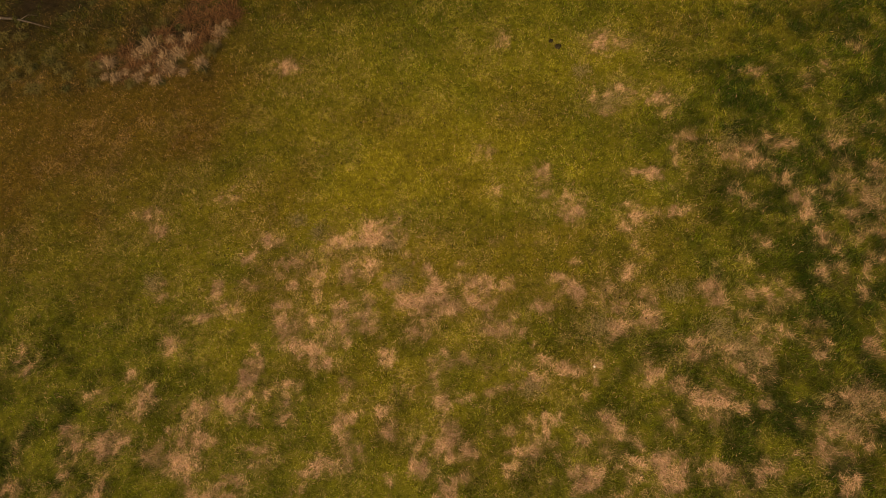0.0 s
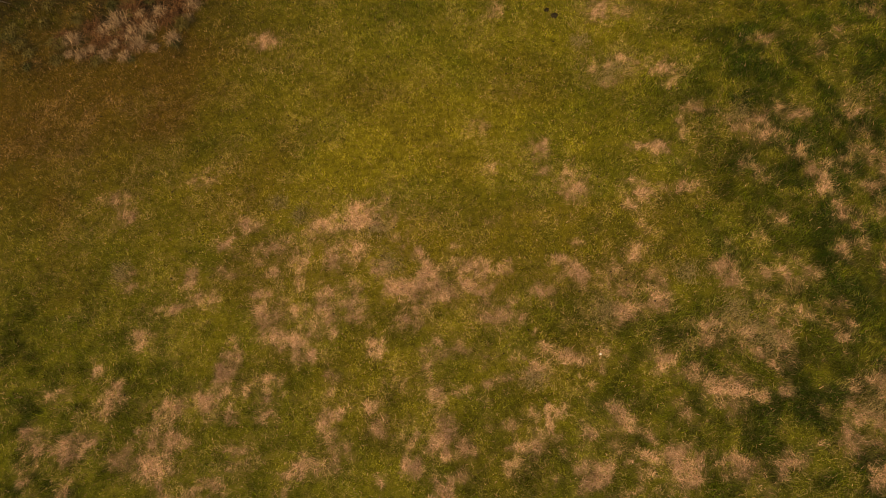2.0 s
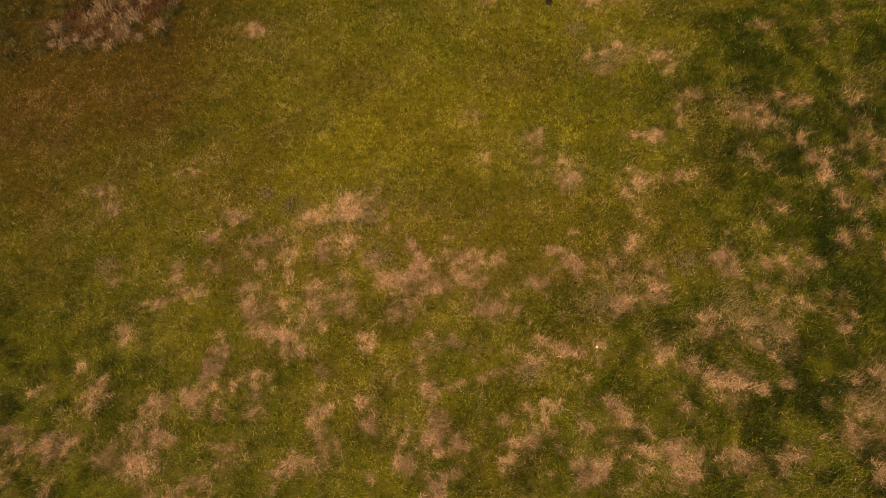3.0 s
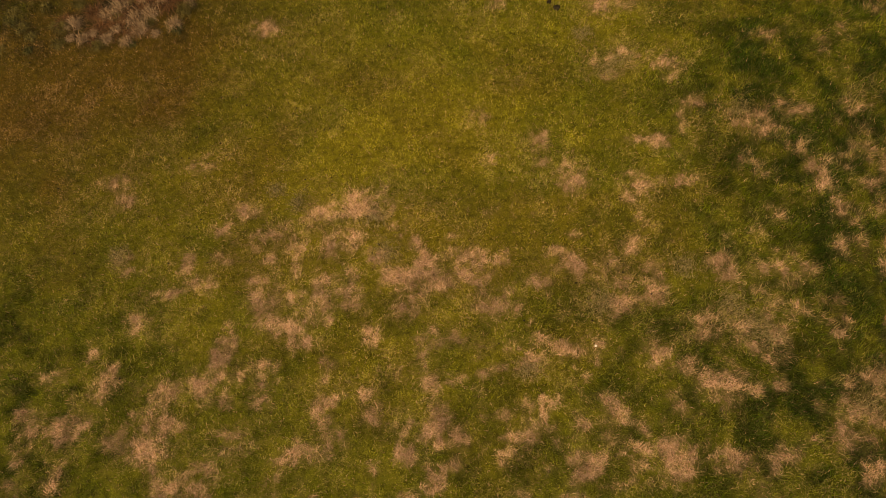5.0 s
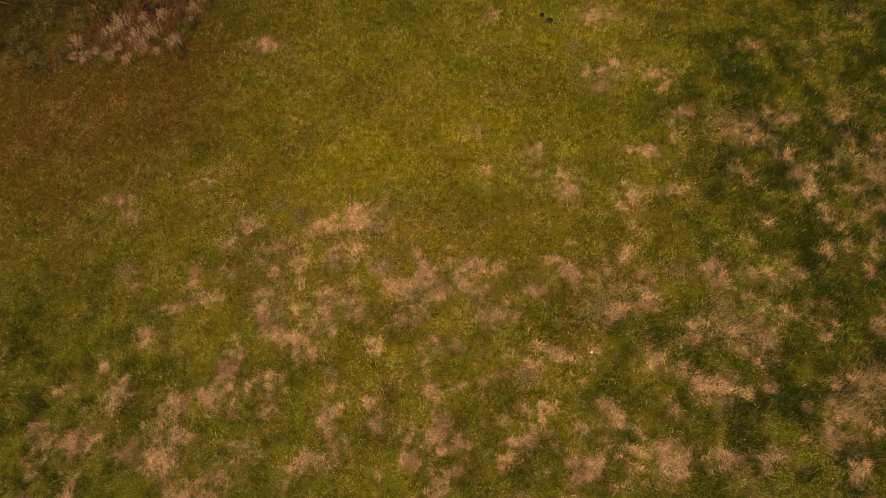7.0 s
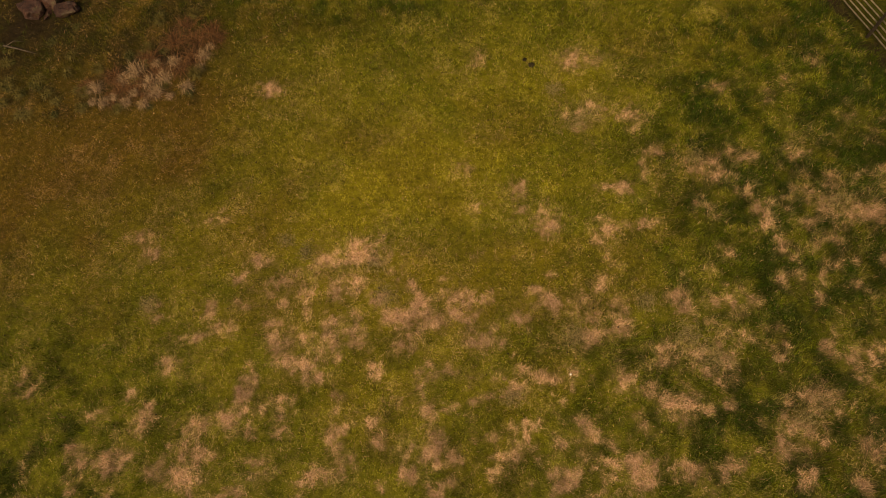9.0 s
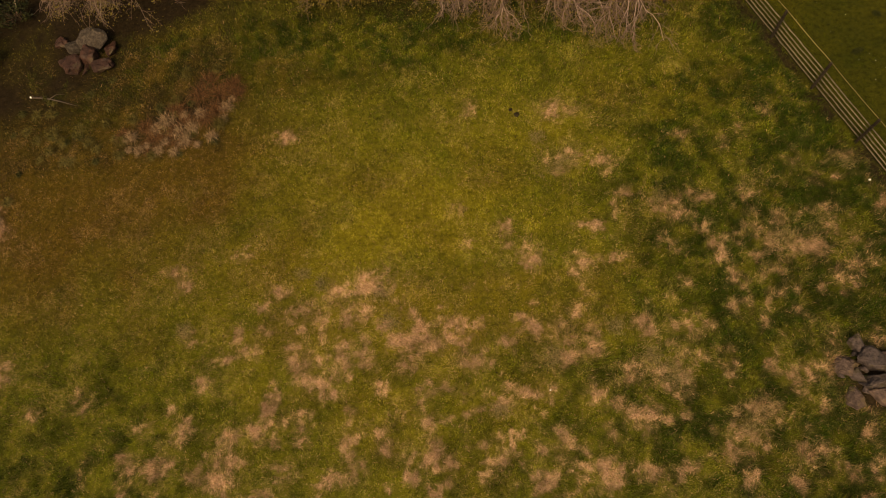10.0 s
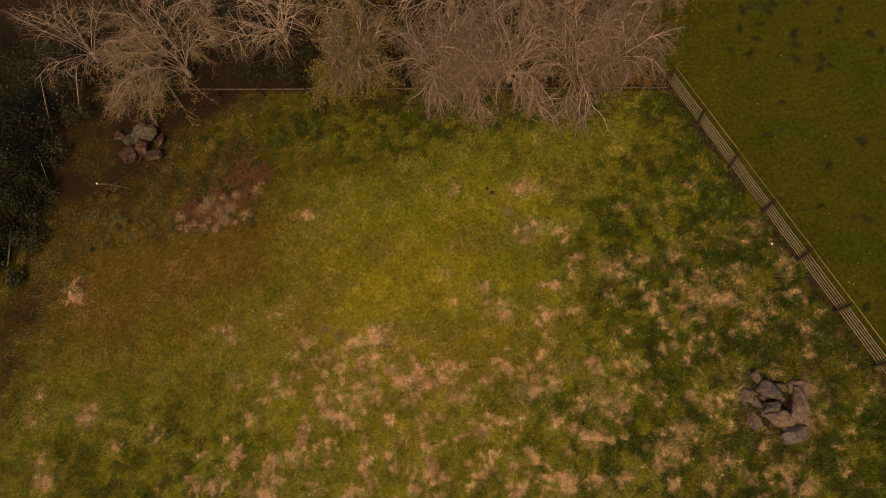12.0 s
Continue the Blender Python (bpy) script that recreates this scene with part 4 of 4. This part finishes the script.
# ---------------------------------------------------------------- shrubs and tufts
def shrub(x, y, radius, height, seed, leaf, label, count=2600, size=0.10, group="", name="shrub"):
    """A rounded bush: stems from one root, and leaves in clumps round their ends."""
    rng = np.random.default_rng(seed)
    ob = tagged(thing(name, x, y), label, "shrub", group)
    stems, at = Tubes(), []
    for s in range(26):
        az, up = rng.random() * 2 * math.pi, math.acos(rng.uniform(0.05, 1.0))
        r = rng.uniform(0.65, 1.0)
        end = np.array([radius * r * math.cos(az) * math.sin(up), radius * r * math.sin(az) * math.sin(up), 0.12 + height * r * math.cos(up)])
        mid = end * (0.5, 0.5, 0.62) + 0.08 * rng.standard_normal(3)
        stems.add([(0.05 * math.cos(az), 0.05 * math.sin(az), -0.05), mid, end], [0.022, 0.013, 0.005], 5)
        n = count // 26
        at.append(end + rng.standard_normal((n, 3)) * (0.17 * radius, 0.17 * radius, 0.13 * height))
    at = np.concatenate(at)
    at[:, 2] = np.maximum(at[:, 2], 0.04)
    part("trunk", stems.mesh("trunk", M_STEM), M_STEM, ob)
    part("foliage", leaf_mesh("foliage", at, size, leaf, rng), leaf, ob)
    return ob


def tuft(name, x, y, radius, height, count, material, seed, label, category="tussock", group="", width=0.014, spread_root=0.16):
    """A fountain of narrow leaves that arch over from one root."""
    rng = np.random.default_rng(seed)
    a = rng.random(count) * 2 * math.pi
    out = radius * np.sqrt(rng.uniform(0.15, 1, count))
    top = height * rng.uniform(0.6, 1.1, count) * (1.1 - 0.45 * out / radius)
    loose = radius * spread_root
    root = np.stack([loose * rng.standard_normal(count), loose * rng.standard_normal(count), np.full(count, -0.02)], 1)
    c, s = np.cos(a), np.sin(a)
    mid = root + np.stack([c * out * 0.5, s * out * 0.5, top], 1)
    tip = root + np.stack([c * out, s * out, top * rng.uniform(0.25, 0.8, count)], 1)
    side = np.stack([-s, c, np.zeros(count)], 1) * width / 2
    verts = np.stack([root - side, root + side, mid + side * 0.8, mid - side * 0.8, tip], 1).reshape(-1, 3)
    k = 5 * np.arange(count)[:, None]
    faces = np.concatenate([k + [0, 1, 2], k + [0, 2, 3], k + [3, 2, 4]])
    ob = new(name, mesh_np(name, verts, faces, material, {"tone": np.repeat(rng.random(count), 5)}))
    ob.location = (x, y, float(ground_z(x, y)))
    return tagged(ob, label, category, group)


# The tall outer shrubs stand out of view, added to shade the western ground.
for n, (x, y, r, h) in enumerate([(-24.9, 18.1, 1.9, 2.6), (-25.2, 21.2, 2.0, 3.6), (-26.4, 15.6, 1.5, 1.9), (-24.4, 24.3, 1.9, 3.4), (-27.8, 19.0, 2.6, 6.0), (-27.6, 23.2, 2.8, 6.5),
                                  (-22.6, 27.4, 2.0, 3.4), (-28.0, 28.0, 2.8, 7.0), (-29.0, 14.2, 2.2, 4.6), (-31.0, 17.5, 2.8, 8.0), (-31.0, 24.0, 3.0, 8.5), (-30.5, 10.0, 2.4, 6.0)]):
    shrub(x, y, r, h, 200 + n, M_EVERGREEN, "dense dark evergreen shrub at the paddock's edge, tall outer ones added for shade", 3800, 0.14, "evergreen shrubs")
for n, (x, y, r, h) in enumerate([(-23.3, 16.6, .75, .7), (-22.9, 19.6, .8, 1.0), (-22.4, 22.2, .9, 1.1), (-24.2, 14.4, .6, .5), (-21.2, 24.6, .9, 1.0), (-23.9, 20.3, .9, 1.4)]):
    shrub(x, y, r, h, 270 + n, M_BRAMBLE, "straggling dark green bramble at the paddock's edge", 620, 0.13, "brambles", "bramble")
for n, (x, y, r, h) in enumerate([(-10.4, 26.6, 1.7, 1.9), (-7.0, 25.6, 1.3, 1.5), (-5.2, 26.4, 1.5, 1.8), (-11.8, 29.0, 1.9, 2.4), (-17.4, 27.2, 1.6, 1.7), (-.8, 25.6, 1.3, 1.3), (7.8, 25.6, 1.5, 1.6), (-16, 30, 2, 2.3)]):
    shrub(x, y, r, h, 230 + n, M_EVERGREEN, "dark evergreen undergrowth beneath bare trees", 2200, 0.10, "undergrowth shrubs")
for n, (x, y, r, h) in enumerate([(-4.9, 23.6, 1.0, 1.4), (-3.4, 23.3, 1.1, 1.5), (-1.9, 23.3, 1.0, 1.4), (-5.6, 24.4, .9, 1.3)]):
    shrub(x, y, r, h, 250 + n, M_OLIVE_LEAF, "low hedge shrub with small olive-yellow leaves", 1900, 0.07, "hedge shrubs")

DRY_LABEL = "pale dry tussock grass in a rough patch"
for n, (x, y, r, h) in enumerate([(-14.46, 16.66, .55, .45), (-12.79, 17.3, .75, .55), (-11.59, 16.8, .62, .5), (-11.84, 16.13, .6, .5), (-10.6, 16.2, .5, .45), (-14.06, 15.95, .4, .35),
                                  (-13.13, 15.85, .42, .32), (-12.36, 15.65, .42, .32), (-9.94, 17.7, .5, .45), (-13.3, 17.0, .5, .4), (-11.2, 17.5, .5, .4), (-12.2, 16.7, .55, .42), (-13.7, 16.2, .3, .25), (-12.8, 16.25, .32, .28), (-11.3, 15.9, .3, .25),
                                  (-14.6, 16.1, .28, .22), (-10.1, 17.1, .34, .3), (-9.7, 18.1, .3, .3), (-12.0, 17.6, .36, .3)]):
    tuft("dry_tussock", x, y, 0.9 * r, h, 130, M_DRY, 300 + n, DRY_LABEL, group="dry tussocks")
for n, (x, y, r, h) in enumerate([(-10.2, 16.8, .5, .5), (-11.96, 19.8, .45, .45), (-10.5, 19.9, .4, .4), (-15.0, 15.9, .4, .3), (-14.5, 17.7, .4, .35), (-14.9, 16.6, .42, .35), (-13.4, 15.6, .38, .3), (-12.4, 18.4, .4, .35), (-11.6, 16.5, .36, .3)]):
    tuft("green_tussock", x, y, r, h, 170, M_HERB, 330 + n, "yellow-green spiky tussock in the rough patch", group="green tussocks")
for n, (x, y, r, h) in enumerate([(-13.4, 16.6, .8, .35), (-12.5, 16.4, .8, .3), (-11.3, 18.6, .9, .45), (-10.3, 18.5, .9, .5), (-11.0, 17.3, .8, .4), (-12.4, 17.9, .8, .35), (-9.7, 18.9, .7, .6),
                                  (-10.9, 19.3, .8, .4), (-13.8, 17.3, .7, .3), (-14.9, 16.9, .6, .25), (-12.9, 16.8, .8, .3), (-11.9, 17.1, .9, .3), (-12.0, 16.2, .7, .25), (-13.6, 16.1, .6, .2), (-10.4, 17.7, .8, .4), (-9.5, 18.4, .7, .4),
                                  (12.9, 20.7, .7, .5), (12.0, 21.0, .8, .5), (11.0, 20.9, .7, .5), (12.5, 21.6, .8, .6), (9.6, 21.2, .7, .5)]):
    tuft("bracken_clump", x, y, r, h * 0.8, 150, M_BRACKEN, 350 + n, "collapsed red-brown dead bracken", "bracken", "dead bracken", 0.02)
for n, (x, y, r, h) in enumerate([(-19.38, 18.7, .4, .25), (-18.43, 17.5, .55, .3), (-18.67, 18.6, .4, .25), (-17.89, 17.0, .4, .25), (-18.55, 16.6, .35, .2), (-17.66, 15.95, .4, .2), (-17.1, 17.6, .4, .25),
                                  (-16.6, 16.8, .4, .25), (-16.2, 16.4, .35, .2), (-15.8, 18.6, .35, .3), (-20.6, 13.2, .5, .35), (-20.2, 14.2, .35, .25), (-21.8, 15.4, .4, .25)]):
    tuft("herb_clump", x, y, r, h, 110, M_HERB if n != 10 else M_DRY, 380 + n, "low yellow-green herb clump in mossy turf" if n != 10 else "pale dry grass clump", "herb", "herb clumps", 0.03)
FLAT = [(7.2, 3.9, .6), (7.7, 3.3, .6), (6.9, 4.3, .5), (3.4, 4.6, .5), (5.1, 13.0, .5), (4.6, 12.7, .45), (-6.5, 9.1, .4), (-5.7, 8.6, .35), (-2.9, 6.7, .5), (1.0, 2.8, .4), (5.9, 5.5, .45),
                               (8.5, 10.7, .4), (13.0, 8.4, .5), (10.6, 1.9, .6), (9.9, 1.3, .5), (-11.5, 7.2, .4), (16.2, 11.2, .4), (4.0, 14.2, .4), (-3.3, 7.9, .45)]
rng = np.random.default_rng(420)
px, py, pr = [np.repeat(c, 300) for c in np.array(FLAT).T]
count = len(px)
sweep = np.repeat(rng.random(len(FLAT)) * 6.28, 300) + 0.9 * rng.standard_normal(count)
bx, by = px + 0.45 * pr * rng.standard_normal(count), py + 0.45 * pr * rng.standard_normal(count)
out, top = pr * 0.42 * rng.uniform(0.4, 1, count), 0.13 * rng.uniform(0.5, 1.1, count)
root = np.stack([bx, by, ground_z(bx, by) - 0.02], 1)
c, s = np.cos(sweep), np.sin(sweep)
mid, tip = root + np.stack([c * out * 0.5, s * out * 0.5, top], 1), root + np.stack([c * out, s * out, top * 0.5], 1)
side = np.stack([-s, c, np.zeros(count)], 1) * 0.006
k = 5 * np.arange(count)[:, None]
flat = new("flattened_tussocks", mesh_np("flattened_tussocks", np.stack([root - side, root + side, mid + side * 0.8, mid - side * 0.8, tip], 1).reshape(-1, 3),
                                         np.concatenate([k + [0, 1, 2], k + [0, 2, 3], k + [3, 2, 4]]), M_DULL, {"tone": np.repeat(rng.random(count), 5)}))
tagged(flat, "dull flattened tussocks of dead grass in the turf", "dead grass", kind="stuff")

rng = np.random.default_rng(77)
for n in range(34):
    x, y = rng.uniform(-20.5, -10.5), rng.uniform(15.4, 20.5)
    tuft("herb_clump", x, y, rng.uniform(0.18, 0.42), rng.uniform(0.12, 0.26), 90, M_RANK if n % 3 else M_HERB, 700 + n,
         "low dark herb clump in the rough patch" if n % 3 else "low yellow-green herb clump in mossy turf", "herb", "herb clumps", 0.028)

# ---------------------------------------------------------------- sticks, droppings, stones, flowers
stick_tubes = Tubes()
stick_tubes.add([(0, 0, 0.10), (0.7, -0.12, 0.08), (1.5, -0.42, 0.06), (2.35, -0.78, 0.03)], [0.055, 0.045, 0.035, 0.012], 7)
stick_tubes.add([(0.9, -0.2, 0.08), (1.3, -0.05, 0.16), (1.7, -0.1, 0.12)], [0.022, 0.016, 0.006], 5)
stick = thing("fallen_branch", -19.75, 19.7)
tagged(stick, "fallen grey branch with a pale sawn end", "branch")
part("stick", stick_tubes.mesh("stick", M_OLD_RAIL), M_OLD_RAIL, stick)
saw = Tubes()
saw.add([(-0.08, 0.03, 0.10), (0.03, -0.01, 0.10)], [0.05, 0.05], 9)
part("sawn_end", saw.mesh("sawn_end", M_WHITE, False), M_WHITE, stick, "pale sawn end")

for n, (x, y, dx, dy, z, r) in enumerate([(-25.0, 14.2, 0.75, 3.0, 0.9, 0.05), (-23.2, 24.0, 0.5, 2.6, 2.0, 0.045), (-23.1, 20.5, -0.15, 1.5, 0.9, 0.03), (-21.4, 25.0, 1.3, 1.6, 2.4, 0.03)]):
    t = Tubes()
    t.add([(0, 0, -0.05), (dx * 0.5 + 0.05, dy * 0.5, z * 0.55), (dx, dy, z)], [r, r * 0.8, r * 0.55], 7)
    pole = new("leaning_pole", t.mesh("leaning_pole", M_RAIL if n == 0 else M_BARK))
    pole.location = (x, y, float(ground_z(x, y)))
    tagged(pole, "pale bare pole leaning at the shrubs' edge", "pole", "leaning poles")


def lump(name, x, y, r, h, material, seed, label, category, group=""):
    rng = np.random.default_rng(seed)
    bm = bmesh.new()
    bmesh.ops.create_icosphere(bm, subdivisions=2, radius=1.0)
    for v in bm.verts:
        v.co += 0.28 * noise.noise_vector(v.co * 1.9 + Vector((seed * 3.1, 0, 0)))
    bmesh.ops.transform(bm, matrix=Matrix.Diagonal((r * rng.uniform(0.8, 1.3), r, h, 1)), verts=bm.verts)
    me = bpy.data.meshes.new(name)
    bm.to_mesh(me)
    bm.free()
    me.materials.append(material)
    me.polygons.foreach_set("use_smooth", np.full(len(me.polygons), True))
    ob = new(name, me)
    ob.location = (x, y, float(ground_z(x, y)) + h * 0.35)
    ob.rotation_euler = (0, 0, rng.random() * 6)
    return tagged(ob, label, category, group)


for n, (x, y) in enumerate([(19.56, 24.52), (20.51, 24.03), (24.32, 23.43), (23.96, 22.74), (18.68, 23.24), (19.77, 23.31), (17.79, 21.9), (18.76, 21.52), (19.39, 22.43), (21.3, 21.68), (22.79, 22.13),
                            (21.1, 20.7), (22.12, 19.87), (22.73, 19.93), (22.46, 20.53), (18.26, 16.39), (19.64, 18.2), (20.88, 14.12), (22.85, 15.25), (25.4, 21.6), (19.83, 11.98), (21.67, 10.94), (20.3, 6.51),
                            (19.36, 22.40), (19.15, 24.43), (20.41, 24.31), (20.88, 24.48), (21.45, 22.37), (21.32, 21.55), (22.73, 24.23), (23.93, 22.65), (25.40, 21.45), (25.57, 20.40), (17.86, 21.92), (22.78, 15.15)]):
    dark = tuft("dark_grass_tuft", x, y, 0.16 + 0.2 * (n * 37 % 10) / 10, 0.10, 240, M_DARK_GRASS, 500 + n, "dark rank grass tuft on the pasture", "grass tuft", "dark tufts in the pasture", 0.02, 0.25)
    dark.scale, dark.rotation_euler = (1.3, 0.55 + 0.04 * (n * 13 % 10), 1), (0, 0, n * 1.9)
for n, (x, y, r) in enumerate([(3.28, 15.4, .13), (3.05, 15.7, .09)]):
    lump("dung_heap", x, y, r, 0.06, M_DUNG, 90 + n, "small dark dung heap on paddock turf", "dung", "dung heaps")
lump("white_stone", 16.88, 10.32, 0.055, 0.05, M_WHITE, 3, "small white stone beside the fence", "stone")
lump("white_stone", 3.0, 3.35, 0.035, 0.03, M_WHITE, 4, "tiny white stone in the grass", "stone")

x, y = scatter(900, -21, 8, 3, 20, lambda x, y: paddock(x, y) * (0.15 + blob(x, y, -9, 14, 8, 5)))
n = len(x)
cube = np.array([(1, 0, 0), (-1, 0, 0), (0, 1, 0), (0, -1, 0), (0, 0, 1), (0, 0, -1)], float)
tri = np.array([(0, 2, 4), (2, 1, 4), (1, 3, 4), (3, 0, 4), (2, 0, 5), (1, 2, 5), (3, 1, 5), (0, 3, 5)])
size = RNG.uniform(0.014, 0.036, n)
verts = (np.stack([x, y, ground_z(x, y) + 0.055], 1)[:, None] + cube[None] * size[:, None, None] * (1.2, 1, 0.6)).reshape(-1, 3)
pellets = new("droppings", mesh_np("droppings", verts, (tri[None] + 6 * np.arange(n)[:, None, None]).reshape(-1, 3), M_DUNG))
tagged(pellets, "small dark droppings scattered on the turf", "droppings", kind="stuff")

x, y = scatter(330, 15, 28, 3, 26, lambda x, y: sample(field, x, y) * ramp(beyond_side(x, y), 0.6, 1.2) * ramp(vnoise(x, y, 2.5, 4), 0.35, 0.8))
n = len(x)
a = np.arange(6) * math.pi / 3
ring = np.concatenate([np.stack([np.cos(a), np.sin(a), 0 * a], 1), [(0, 0, 0.35)]])
fan = np.array([(k, (k + 1) % 6, 6) for k in range(6)])
verts = (np.stack([x, y, ground_z(x, y) + 0.10], 1)[:, None] + ring[None] * RNG.uniform(0.008, 0.017, n)[:, None, None]).reshape(-1, 3)
daisies = new("daisies", mesh_np("daisies", verts, (fan[None] + 7 * np.arange(n)[:, None, None]).reshape(-1, 3), M_PETAL))
tagged(daisies, "white daisies dotted over the pasture", "flowers", kind="stuff")
